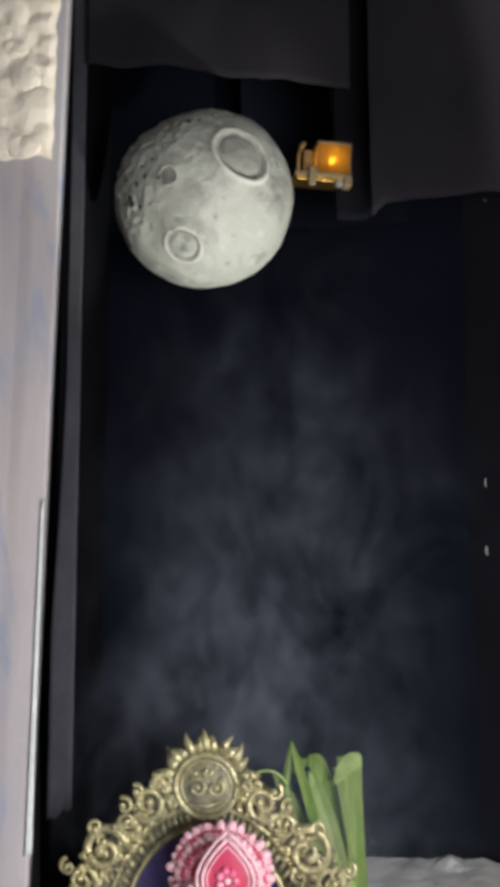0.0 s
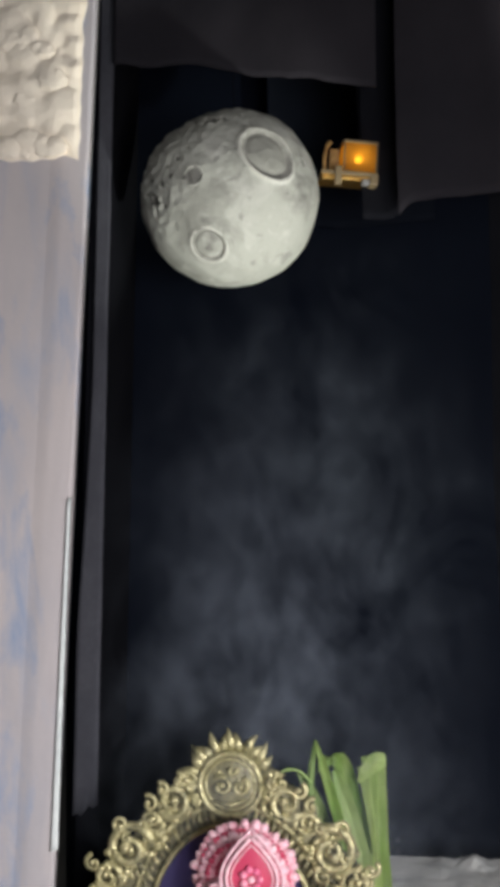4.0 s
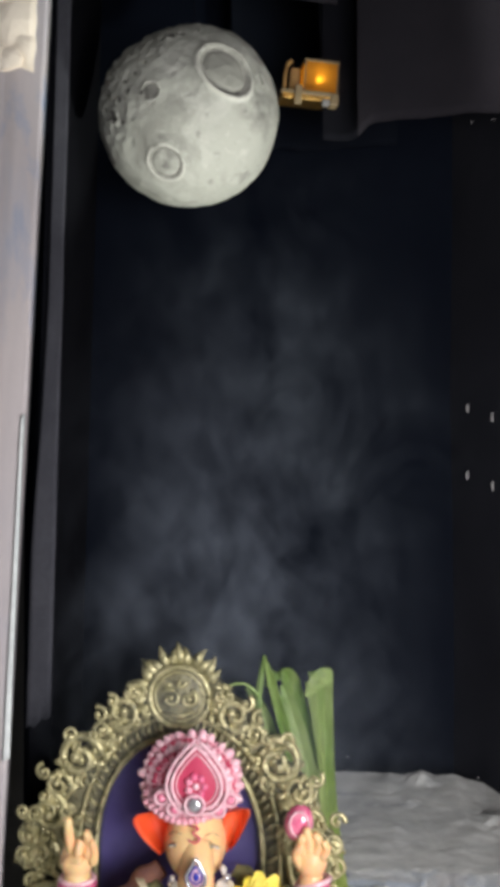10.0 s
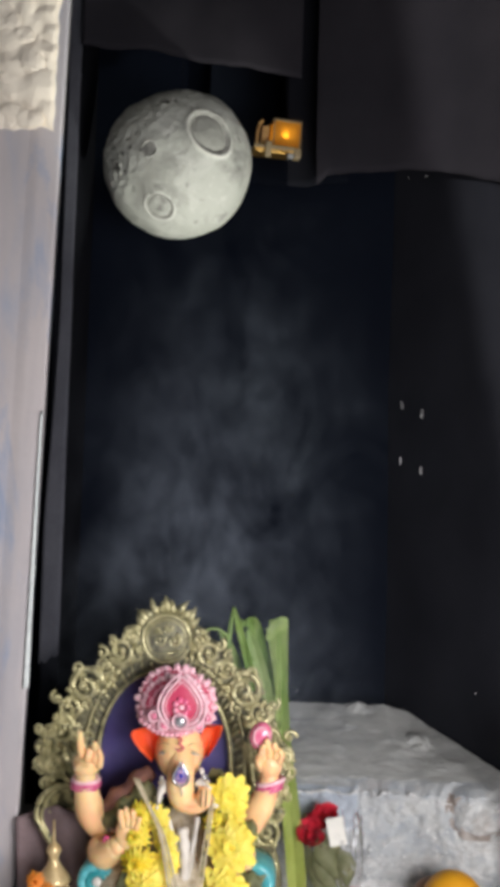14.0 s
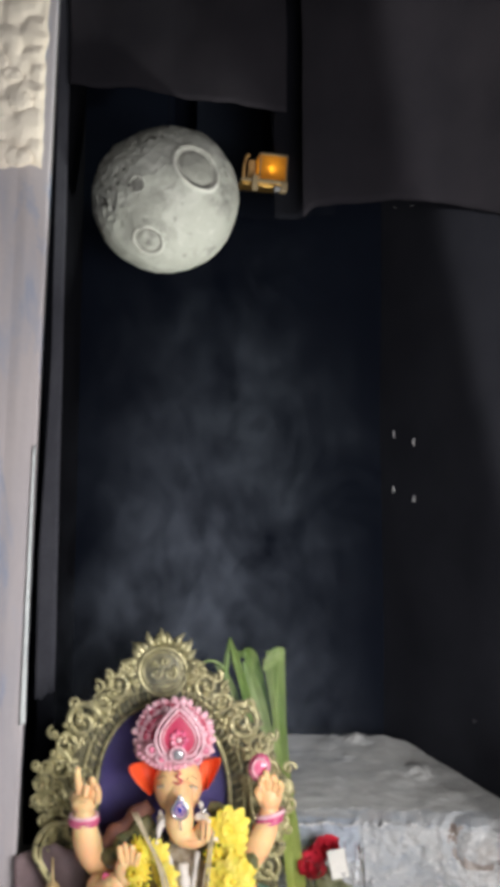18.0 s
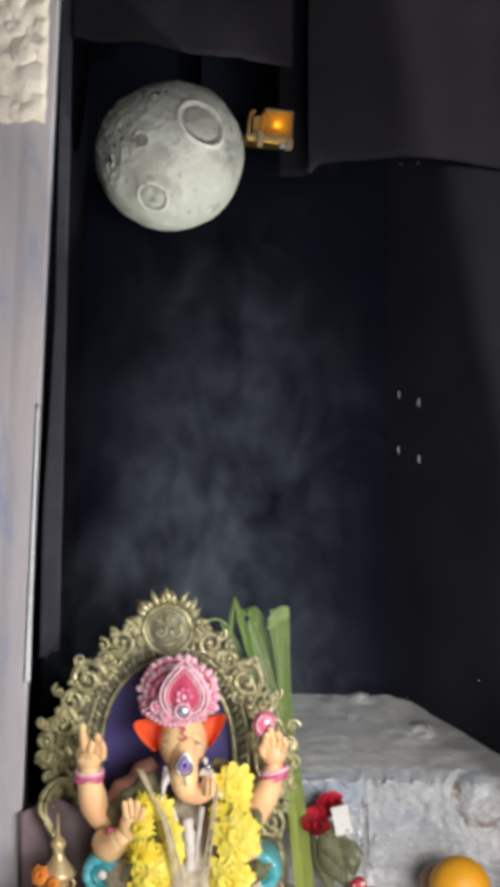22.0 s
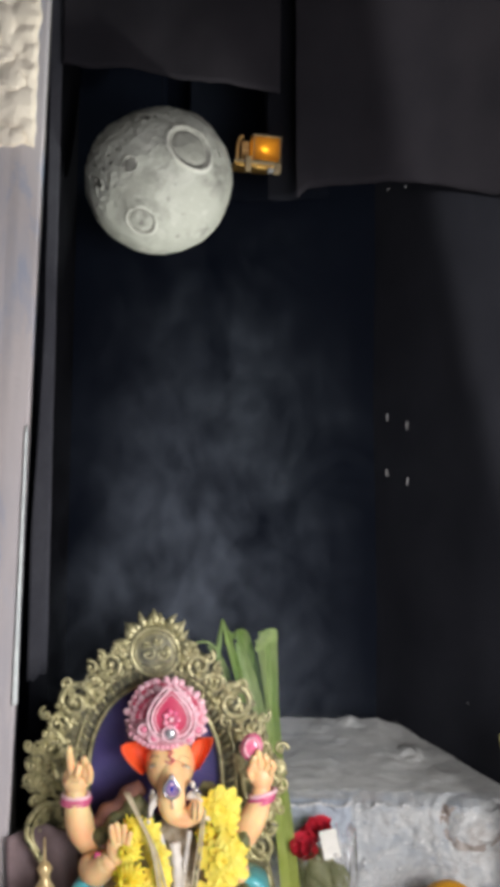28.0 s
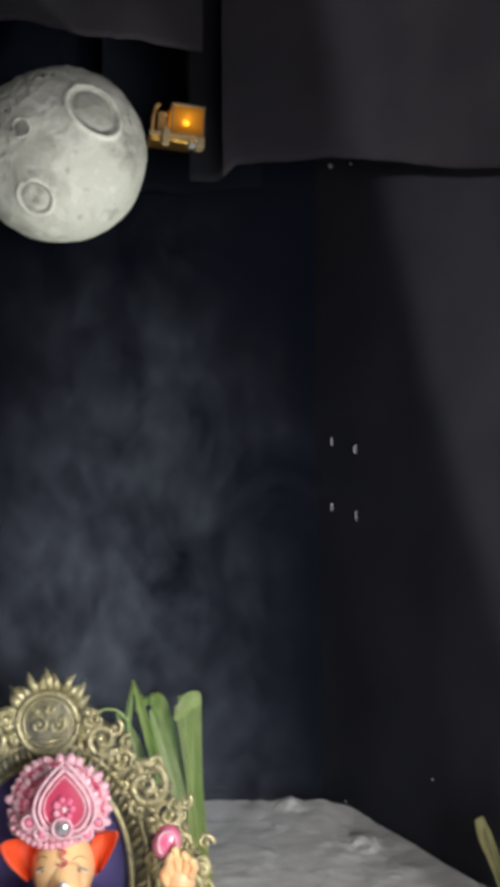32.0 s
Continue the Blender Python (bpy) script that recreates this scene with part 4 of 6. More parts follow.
PALEPINK = mat("pale_pink_beads", (0.90, 0.62, 0.66), 0.3, col2=(0.82, 0.44, 0.52), scale=150, coat=0.2)
HOT = mat("hot_pink", (0.66, 0.075, 0.155), 0.4, col2=(0.52, 0.05, 0.11), scale=60, coat=0.2)
SILVER = mat("silver_stone", (0.66, 0.66, 0.68), 0.15, 0.6, col2=(0.45, 0.45, 0.5), scale=200)
GEMBLUE = mat("blue_stone", (0.03, 0.04, 0.35), 0.1, col2=(0.06, 0.06, 0.42), scale=50, coat=0.6)
GREENCLOTH = mat("green_brocade", (0.08, 0.11, 0.05), 0.6, col2=(0.22, 0.19, 0.08), scale=120, bump=0.5)
WHITE = mat("white_paint", (0.78, 0.74, 0.68), 0.5, col2=(0.66, 0.6, 0.52), scale=60)
BANGLE = mat("magenta_bangle", (0.60, 0.05, 0.20), 0.3, col2=(0.70, 0.2, 0.3), scale=200, coat=0.3)
CREST = mat("crest_gem", (0.75, 0.10, 0.24), 0.15, col2=(0.85, 0.35, 0.45), scale=70, coat=0.7)
LINE = mat("dark_paint", (0.10, 0.04, 0.03), 0.5)
CHEST = mat("beige_brocade", (0.50, 0.40, 0.26), 0.6, col2=(0.66, 0.58, 0.44), scale=130, bump=0.6, bump_scale=300)
SHAWL = mat("russet_shawl", (0.21, 0.085, 0.05), 0.75, col2=(0.14, 0.06, 0.05), scale=90, bump=0.4, bump_scale=300)
K = 0.000655
bm = bmesh.new()
SK, ER, PK, PP, HP, SI, GB, GC, GO, WH, BA, CR, LN, CH, SH = range(15)
# body, shoulders, lap
ball(bm, (-0.052, 1.272, 0.785), (78 * K, 0.045, 105 * K), CH, 28, 20)
ball(bm, (-0.112, 1.272, 0.837), (64 * K, 0.030, 44 * K), GC, 18, 12, Matrix.Rotation(-0.6, 3, "Y"))
ball(bm, (-0.005, 1.272, 0.846), (60 * K, 0.030, 44 * K), GC, 18, 12, Matrix.Rotation(0.6, 3, "Y"))
ball(bm, (-0.132, 1.278, 0.842), (60 * K, 0.012, 16 * K), HP, 18, 12, Matrix.Rotation(-0.75, 3, "Y"))
ball(bm, (-0.055, 1.255, TABLE + 0.045), (0.095, 0.06, 0.047), CH, 28, 14)
ball(bm, (-0.055, 1.27, TABLE + 0.02), (0.12, 0.075, 0.021), HP, 28, 10)
# head and trunk
ball(bm, (-0.055, 1.258, 0.92), (43 * K, 0.036, 52 * K), SK, 28, 20)
ball(bm, (-0.064, 1.245, 0.91), (20 * K, 0.016, 26 * K), SK, 16, 12)
ball(bm, (-0.042, 1.245, 0.911), (20 * K, 0.016, 26 * K), SK, 16, 12)
tk = bend([(-0.049, 1.236, 0.927), (-0.049, 1.226, 0.908), (-0.049, 1.222, 0.889), (-0.045, 1.222, 0.875), (-0.035, 1.221, 0.87), (-0.025, 1.22, 0.873), (-0.021, 1.22, 0.878)], 6)
tube(bm, tk, [(19.5 + 5 * math.sin(math.pi * min(1, i / 22)) - 5 * max(0, i / (len(tk) - 1) - 0.5) * 2) * K for i in range(len(tk))], 16, SK)
ball(bm, (-0.021, 1.214, 0.88), (14 * K, 0.008, 20 * K), SK, 14, 10)
for o in (-5, 4):
    tube(bm, bend([Vector((-0.02, 1.206, 0.892)) + Vector((o * K, 0, 0)), Vector((-0.02, 1.204, 0.883)) + Vector((o * K, 0, 0)), Vector((-0.021, 1.206, 0.873)) + Vector((o * K, 0, 0))], 4), 0.0007, 5, LN)
for i in range(5):
    q = tk[10 + i * 4]
    tube(bm, [q + Vector((-0.012 + 0.001 * i, -0.012, 0)), q + Vector((0, -0.0172 + 0.0005 * i, 0.001)), q + Vector((0.012 - 0.001 * i, -0.012, 0))], 0.0004, 5, SK)
for x in (311, 361):
    for y0, hh, rr, mi in ((1, 3, 0.0007, WH), (-1, 5, 0.0005, LN), (-15, 7, 0.0003, LN)):
        e = Vector((-0.052, 1.224, 0.925)) + Vector(((x - 336) * K, 0.00012 * abs(x - 336), -y0 * K))
        tube(bm, bend([e + Vector((-10 * K, 0.0016, -2 * K)), e + Vector((0, 0, hh * K * 0.5)), e + Vector((10 * K, 0.0016, -2 * K))], 4), rr, 6, mi)
    ball(bm, Vector((-0.052, 1.222, 0.925)) + Vector(((x - 336) * K, 0.00012 * abs(x - 336), 0)), (1.7 * K, 0.0008, 1.2 * K), LN, 8, 6)
tube(bm, bend([(-0.064, 1.226, 0.891), (-0.071, 1.22, 0.882), (-0.072, 1.217, 0.871)], 5), [0.007, 0.0065, 0.006, 0.0055, 0.005, 0.004, 0.0035, 0.003, 0.0025, 0.002, 0.0015], 8, WH)
tube(bm, bend([(-0.029, 1.226, 0.893), (-0.021, 1.22, 0.889), (-0.015, 1.217, 0.882)], 5), [0.006, 0.0055, 0.005, 0.005, 0.0045, 0.004, 0.0035, 0.003, 0.0025, 0.002, 0.0015], 8, WH)
# red forehead mark and trunk jewel
tube(bm, bend([(-0.054, 1.224, 0.944), (-0.047, 1.222, 0.942), (-0.052, 1.222, 0.938), (-0.046, 1.221, 0.934), (-0.05, 1.221, 0.93), (-0.056, 1.222, 0.932)], 4), 0.0010, 6, HP)
JC = Vector((-0.046, 1.203, 0.908))
drop = [(0, 22), (7, 10), (13, -2), (10, -13), (0, -18), (-10, -13), (-13, -2), (-7, 10), (0, 22)]
ball(bm, JC + Vector((0, 0.002, -2 * K)), (11 * K, 0.002, 14 * K), PP, 16, 10)
tube(bm, bend([JC + Vector((u * K, 0, v * K)) for u, v in drop], 4), 2.6 * K, 6, SI)
tube(bm, bend([JC + Vector((0.62 * u * K, -0.0005, 0.6 * v * K)) for u, v in drop], 4), 1.4 * K, 6, GB)
ball(bm, JC + Vector((0, 0, -2 * K)), (4.5 * K, 0.0016, 6 * K), GB, 14, 10)
tube(bm, [JC + Vector((0, 0.0, -18 * K)), JC + Vector((2 * K, -0.001, -36 * K))], 1.2 * K, 6, SI)
# ears: curved flaps
ears = (((-0.078, 1.256, 0.937), (-0.079, 1.256, 0.922), (-0.081, 1.256, 0.905), (-0.109, 1.24, 0.944), (-0.103, 1.244, 0.926), (-0.087, 1.250, 0.908), (-0.086, 1.244, 0.949)),
        ((-0.03, 1.256, 0.941), (-0.028, 1.256, 0.925), (-0.027, 1.256, 0.910), (-0.004, 1.24, 0.954), (-0.009, 1.244, 0.936), (-0.022, 1.250, 0.914), (-0.024, 1.244, 0.950)))
for i0, i1, i2, o0, o1, o2, top in ears:
    ins, outs = bend([top, i0, i1, i2], 5), bend([top, o0, o1, o2], 5)

    def flap(u, v, ins=ins, outs=outs):
        k = u * (len(ins) - 1)
        i = min(int(k), len(ins) - 2)
        a, b = ins[i].lerp(ins[i + 1], k - i), outs[i].lerp(outs[i + 1], k - i)
        return a.lerp(b, v) + Vector((0, 0.013 * math.sin(math.pi * v), 0))

    sheet(bm, 16, 8, flap, 0.0035, ER)
# crown: band, dome, scalloped halo, front shield
HC = Vector((-0.061, 1.268, 0.97))
ball(bm, HC + Vector((0, 0.004, 0)), (54 * K, 0.030, 56 * K), HP, 28, 20)
ball(bm, HC + Vector((0.0, -0.004, -0.012)), (58 * K, 0.034, 34 * K), PK, 28, 16)
ring = [HC + Vector((53 * K * math.cos(a), -0.003, 53 * K * math.sin(a))) for a in [radians(-30 + 240 * i / 48) for i in range(49)]]
tube(bm, ring, [(13 + 2.5 * math.sin(i * 2.1)) * K for i in range(49)], 10, PK, flat=0.7, side=(0, 1, 0.01))
for n, rr, br, y, mi in ((21, 61, 8.6, -0.001, PK), (24, 53, 6.6, -0.010, PP), (22, 44, 5.2, -0.015, PK), (19, 67, 6.4, -0.004, PP), (40, 60, 3.4, -0.008, HP), (34, 48, 3.0, -0.017, HP)):
    for i in range(n):
        a = radians(-30 + 240 * (i + rng.uniform(-0.2, 0.2)) / (n - 1))
        b = br * rng.uniform(0.65, 1.3)
        ball(bm, HC + Vector((rr * K * math.cos(a), y, rr * K * math.sin(a))), (b * K, b * K * 0.8, b * K * 1.35), mi, 8, 6, Matrix.Rotation(math.pi / 2 - a, 3, "Y"))
for i in range(15):
    t = i / 14 - 0.5
    for dz, br, mi in ((-38, 5.5, PK), (-26, 5.5, PK)):
        ball(bm, HC + Vector((t * 116 * K, -0.034 * math.cos(t * 2.2) - 0.004, dz * K + 0.045 * t * t)), br * K, mi, 8, 6)
SC = Vector((-0.049, 1.226, 0.98))
shield = [(0, 50), (16, 34), (30, 14), (34, -6), (26, -24), (12, -32), (-12, -32), (-26, -24), (-34, -6), (-30, 14), (-16, 34), (0, 50)]
vs = [bm.verts.new(SC + Vector((u * K, 0.001, v * K))) for u, v in shield[:-1]]
c0 = bm.verts.new(SC + Vector((0, -0.004, 0)))
for i in range(len(vs)):
    f = bm.faces.new((vs[i], vs[(i + 1) % len(vs)], c0))
    f.material_index = HP
for sc, rad, mi in ((1.0, 2.6, PP), (1.22, 2.4, PP), (0.82, 1.2, PP)):
    tube(bm, bend([SC + Vector((u * K * sc, -0.001, v * K * sc)) for u, v in shield], 3), rad * K, 6, mi)
for i in range(7):
    a = i * 2 * math.pi / 7
    ball(bm, SC + Vector((11 * K * math.cos(a), -0.004, -2 * K + 13 * K * math.sin(a))), (5.5 * K, 0.0025, 5.5 * K), CR, 10, 6)
ball(bm, SC + Vector((0, -0.004, -2 * K)), (5 * K, 0.003, 5 * K), PP, 10, 6)
GC0 = Vector((-0.05, 1.22, 0.963))
ball(bm, GC0, (9.5 * K, 0.003, 9.5 * K), SI, 16, 10)
tube(bm, [GC0 + Vector((13 * K * math.cos(a), -0.001, 13 * K * math.sin(a))) for a in [i * math.pi / 10 for i in range(21)]], 2.2 * K, 6, PP)
for dx, dz in ((-30, -10), (30, -10), (-48, 4), (46, 4)):
    q = GC0 + Vector((dx * K, 0.004 + abs(dx) * 0.00012, dz * K))
    ball(bm, q, (6 * K, 0.003, 6 * K), CR, 10, 6)
    tube(bm, [q + Vector((9 * K * math.cos(a), 0, 9 * K * math.sin(a))) for a in [i * math.pi / 8 for i in range(17)]], 2.2 * K, 6, PP)


def limb(pts, radii, mi=SK):
    line = bend(pts, 6)
    n = len(line) - 1
    m = len(radii) - 1
    rad = []
    for i in range(n + 1):
        f = i / n * m
        j = min(int(f), m - 1)
        rad.append(mix(radii[j], radii[j + 1], f - j) * K)
    tube(bm, line, rad, 14, mi)
    ball(bm, line[-1], rad[-1], mi, 12, 8)
    ball(bm, line[0], rad[0], mi, 12, 8)


# raised arm with a pointing hand
limb([(-0.122, 1.27, 0.817), (-0.144, 1.262, 0.826), (-0.157, 1.25, 0.848), (-0.162, 1.245, 0.877), (-0.162, 1.244, 0.892)], [24, 28, 27, 21, 18])
ball(bm, (-0.162, 1.242, 0.904), (24 * K, 0.012, 26 * K), SK, 16, 12)
limb([(-0.164, 1.236, 0.912), (-0.166, 1.232, 0.929), (-0.166, 1.228, 0.943)], [8, 6])
limb([(-0.156, 1.236, 0.914), (-0.155, 1.232, 0.924), (-0.157, 1.228, 0.915)], [8, 6])
limb([(-0.15, 1.236, 0.911), (-0.148, 1.232, 0.924), (-0.149, 1.228, 0.932)], [8, 6])
limb([(-0.145, 1.236, 0.905), (-0.143, 1.232, 0.916), (-0.144, 1.228, 0.924)], [7, 5.25])
limb([(-0.17, 1.236, 0.902), (-0.165, 1.232, 0.908), (-0.155, 1.228, 0.908)], [8, 6])
for q, rr in ((Vector((-0.162, 1.245, 0.882)), 24), (Vector((-0.162, 1.245, 0.886)), 20.5 + 2.5), (Vector((-0.163, 1.246, 0.878)), 24)):
    tube(bm, [q + Vector((rr * K * math.cos(a), 0.78 * rr * K * math.sin(a), 2.5 * K * math.sin(a))) for a in [i * math.pi / 10 for i in range(21)]], 4.0 * K, 6, BA if rr != 23.0 else PP, side=(0, 0, 1))
# lower arm resting with an open palm
limb([(-0.123, 1.262, 0.812), (-0.141, 1.245, 0.807), (-0.135, 1.232, 0.805), (-0.118, 1.218, 0.82)], [22, 27, 27, 20])
ball(bm, (-0.108, 1.212, 0.836), (20 * K, 0.009, 28 * K), SK, 16, 12)
limb([(-0.111, 1.208, 0.845), (-0.113, 1.204, 0.857), (-0.113, 1.2, 0.865)], [6.5, 4.875])
limb([(-0.106, 1.208, 0.848), (-0.106, 1.204, 0.859), (-0.107, 1.2, 0.868)], [6.5, 4.875])
limb([(-0.101, 1.208, 0.847), (-0.099, 1.204, 0.858), (-0.099, 1.2, 0.866)], [6.5, 4.875])
limb([(-0.097, 1.208, 0.843), (-0.094, 1.204, 0.852), (-0.092, 1.2, 0.858)], [6, 4.5])
tube(bm, [Vector((-0.132, 1.226, 0.814)) + Vector((6 * K * math.cos(a), -0.014 * math.sin(a) * 0.6, 25 * K * math.sin(a))) for a in [i * math.pi / 10 for i in range(21)]], 3.2 * K, 6, BA, side=(1, 0, 0))
ball(bm, (-0.128, 1.245, 0.832), (16 * K, 0.008, 13 * K), SI, 12, 8)
# other raised arm holding a jewel
limb([(0.006, 1.268, 0.819), (0.026, 1.258, 0.837), (0.04, 1.25, 0.86), (0.048, 1.247, 0.88), (0.051, 1.246, 0.894)], [22, 26, 25, 20, 17])
ball(bm, (0.051, 1.243, 0.911), (22 * K, 0.012, 24 * K), SK, 16, 12)
limb([(0.044, 1.238, 0.918), (0.042, 1.234, 0.928), (0.044, 1.23, 0.935)], [7.5, 5.625])
limb([(0.05, 1.238, 0.921), (0.05, 1.234, 0.932), (0.048, 1.23, 0.941)], [7.5, 5.625])
limb([(0.056, 1.238, 0.92), (0.059, 1.234, 0.93), (0.056, 1.23, 0.937)], [7.5, 5.625])
limb([(0.061, 1.238, 0.916), (0.065, 1.234, 0.925), (0.063, 1.23, 0.931)], [7, 5.25])
limb([(0.041, 1.238, 0.909), (0.038, 1.234, 0.919), (0.042, 1.23, 0.927)], [7, 5.25])
ball(bm, (0.04, 1.243, 0.944), (20 * K, 0.010, 25 * K), CR, 14, 8, Matrix.Rotation(0.25, 3, "Y"))
tube(bm, [Vector((0.041, 1.24, 0.945)) + Vector((13 * K * math.cos(a), -0.006, 17 * K * math.sin(a))) for a in [i * math.pi / 5 for i in range(11)]], 1.6 * K, 6, PP)
for q, rr in ((Vector((0.051, 1.247, 0.886)), 22), (Vector((0.052, 1.247, 0.891)), 23), (Vector((0.05, 1.248, 0.881)), 22)):
    tube(bm, [q + Vector((rr * K * math.cos(a), 0.8 * rr * K * math.sin(a), 6 * K * math.cos(a))) for a in [i * math.pi / 10 for i in range(21)]], 4.0 * K, 6, BA if rr != 23 else PP, side=(0, 0, 1))
limb([(0.001, 1.262, 0.81), (0.021, 1.245, 0.803), (0.014, 1.226, 0.797)], [22, 25, 18])
for pts, rad, mi in (([(-0.151, 1.252, 0.84), (-0.121, 1.25, 0.867), (-0.086, 1.252, 0.896)], 21, SH), ([(-0.136, 1.246, 0.832), (-0.111, 1.243, 0.858), (-0.083, 1.245, 0.881)], 22, GC), ([(-0.122, 1.24, 0.834), (-0.102, 1.238, 0.855), (-0.08, 1.24, 0.871)], 5, GO),
                     ([(0.032, 1.254, 0.859), (0.006, 1.25, 0.884), (-0.019, 1.25, 0.898)], 15, GC), ([(0.027, 1.248, 0.85), (0.003, 1.244, 0.872), (-0.019, 1.244, 0.883)], 6, GO)):
    line = bend(pts, 8)
    tube(bm, line, [rad * K * (0.85 + 0.2 * math.sin(i * 1.1)) for i in range(len(line))], 9, mi, flat=0.6)
for j in range(7):
    a, b = Vector((-0.025, 1.226, 0.906)), Vector((-0.008, 1.222, 0.87))
    ball(bm, a.lerp(b, j / 6), 5.5 * K, (WH, SI, CH)[j % 3], 8, 6, wob=0.5, freq=300)
    a, b = Vector((-0.071, 1.226, 0.896)), Vector((-0.075, 1.222, 0.864))
    ball(bm, a.lerp(b, j / 6), 4.5 * K, (WH, CH, SI)[j % 3], 8, 6, wob=0.5, freq=300)
# sash and pearl strings on the chest
for a, b, c, r, m in (((-0.064, 1.226, 0.853), (-0.046, 1.218, 0.805), (-0.041, 1.216, 0.763), 5, WH), ((-0.029, 1.226, 0.854), (-0.035, 1.218, 0.805), (-0.038, 1.216, 0.763), 5, WH), ((-0.046, 1.222, 0.842), (-0.041, 1.214, 0.807), (-0.042, 1.212, 0.76), 12, WH), ((-0.017, 1.23, 0.853), (-0.021, 1.216, 0.806), (-0.028, 1.214, 0.759), 5, GO)):
    tube(bm, bend([a, b, c], 8), [r * K * (0.85 + 0.12 * math.sin(i * 1.9)) for i in range(17)], 8, m)
idol = finish("idol_statue", bm, [SKIN, EAR, PINK, PALEPINK, HOT, SILVER, GEMBLUE, GREENCLOTH, GOLD, WHITE, BANGLE, CREST, LINE, CHEST, SHAWL])
tagged(idol, "painted plaster elephant-headed idol with a pink jewelled crown", "statue")


# ---- plants, flowers and offerings ----
LEAF = mat("fresh_green_blade", (0.24, 0.40, 0.085), 0.38, col2=(0.46, 0.58, 0.22), scale=75, bump=0.35, bump_scale=260, stretch=(1, 1, 0.06), vary=0.12, lo=0.38, hi=0.66)
nt = LEAF.node_tree
tc, sep, pale = nt.nodes.new("ShaderNodeTexCoord"), nt.nodes.new("ShaderNodeSeparateXYZ"), nt.nodes.new("ShaderNodeMapRange")
pale.inputs["From Min"].default_value, pale.inputs["From Max"].default_value = 1.0, 0.76
pale.inputs["To Max"].default_value = 0.75
tint = nt.nodes.new("ShaderNodeMix")
tint.data_type = "RGBA"
tint.inputs["B"].default_value = (0.52, 0.56, 0.13, 1)
nt.links.new(tc.outputs["Object"], sep.inputs[0])
nt.links.new(sep.outputs["Z"], pale.inputs["Value"])
nt.links.new(pale.outputs[0], tint.inputs["Factor"])
nt.links.new(nt.nodes["Principled BSDF"].inputs["Base Color"].links[0].from_socket, tint.inputs["A"])
nt.links.new(tint.outputs["Result"], nt.nodes["Principled BSDF"].inputs["Base Color"])
LEAF_DK = mat("olive_leaf", (0.235, 0.25, 0.115), 0.6, col2=(0.30, 0.30, 0.16), scale=60, bump=0.3, vary=0.15, col3=(0.14, 0.09, 0.045), scale3=80, lo3=0.64, hi3=0.7)
DRY = mat("drying_palm", (0.16, 0.18, 0.07), 0.65, col2=(0.25, 0.225, 0.10), scale=50, bump=0.3, bump_scale=200, stretch=(1, 1, 0.2), vary=0.2)
STRAW = mat("dry_straw", (0.60, 0.52, 0.36), 0.8, col2=(0.46, 0.38, 0.24), scale=80, vary=0.15)
YELLOW = mat("yellow_petals", (0.88, 0.64, 0.015), 0.6, col2=(0.91, 0.75, 0.10), scale=60, sss=0.25, vary=0.08, fine_mix=0.1)
LEMON = mat("lemon_petals", (0.88, 0.74, 0.13), 0.6, col2=(0.86, 0.64, 0.05), scale=45, sss=0.15, vary=0.06, fine_mix=0.15)
HEART = mat("yellow_heart", (0.80, 0.55, 0.03), 0.7, col2=(0.86, 0.66, 0.08), scale=200, bump=0.6)
ROSE = mat("red_rose", (0.66, 0.03, 0.06), 0.55, col2=(0.50, 0.02, 0.035), scale=50, sss=0.1)
CARD = mat("white_card", (0.72, 0.70, 0.64), 0.5, col2=(0.64, 0.62, 0.57), scale=60)
PRINT = mat("grey_print", (0.25, 0.24, 0.24), 0.6)
ORANGE = mat("orange_peel", (0.80, 0.39, 0.018), 0.5, col2=(0.74, 0.32, 0.012), scale=20, bump=0.1, bump_scale=700, fine_mix=0.1)
FRUIT = mat("brown_fruit", (0.36, 0.20, 0.12), 0.45, col2=(0.28, 0.14, 0.08), scale=30, coat=0.1)
TEAL = mat("teal_satin", (0.13, 0.50, 0.53), 0.35, col2=(0.07, 0.37, 0.42), scale=60, coat=0.2, bump=0.2)
TEAL_DARK = mat("dark_teal_satin", (0.02, 0.22, 0.24), 0.4, col2=(0.03, 0.29, 0.31), scale=80, coat=0.2, bump=0.2)
RED = mat("red_paper", (0.60, 0.05, 0.05), 0.5, col2=(0.5, 0.03, 0.04), scale=60)


def ribbon(bm, pts, widths, side, fold=0.25, n=8, mi=0):
    """A leaf blade along pts, with its width along side and a fold down its middle."""
    line = bend(pts, n)
    m = len(line) - 1
    side = Vector(side).normalized()
    rows = []
    for i, p in enumerate(line):
        f = i / m * (len(widths) - 1)
        j = min(int(f), len(widths) - 2)
        w = mix(widths[j], widths[j + 1], f - j) / 2
        d = (line[min(i + 1, m)] - line[max(i - 1, 0)]).normalized()
        s = (side - side.dot(d) * d).normalized()
        up = s.cross(d)
        rows.append([bm.verts.new(p + s * w * k + up * fold * w * (abs(k) - 0.5 + 0.12 * math.sin(3 * k + i))) for k in (-1, -0.5, 0, 0.5, 1)])
    fs = [bm.faces.new((a[k], a[k + 1], b[k + 1], b[k])) for a, b in zip(rows, rows[1:]) for k in range(4)]
    for f in fs:
        f.material_index = mi
    bmesh.ops.solidify(bm, geom=fs, thickness=0.0006)


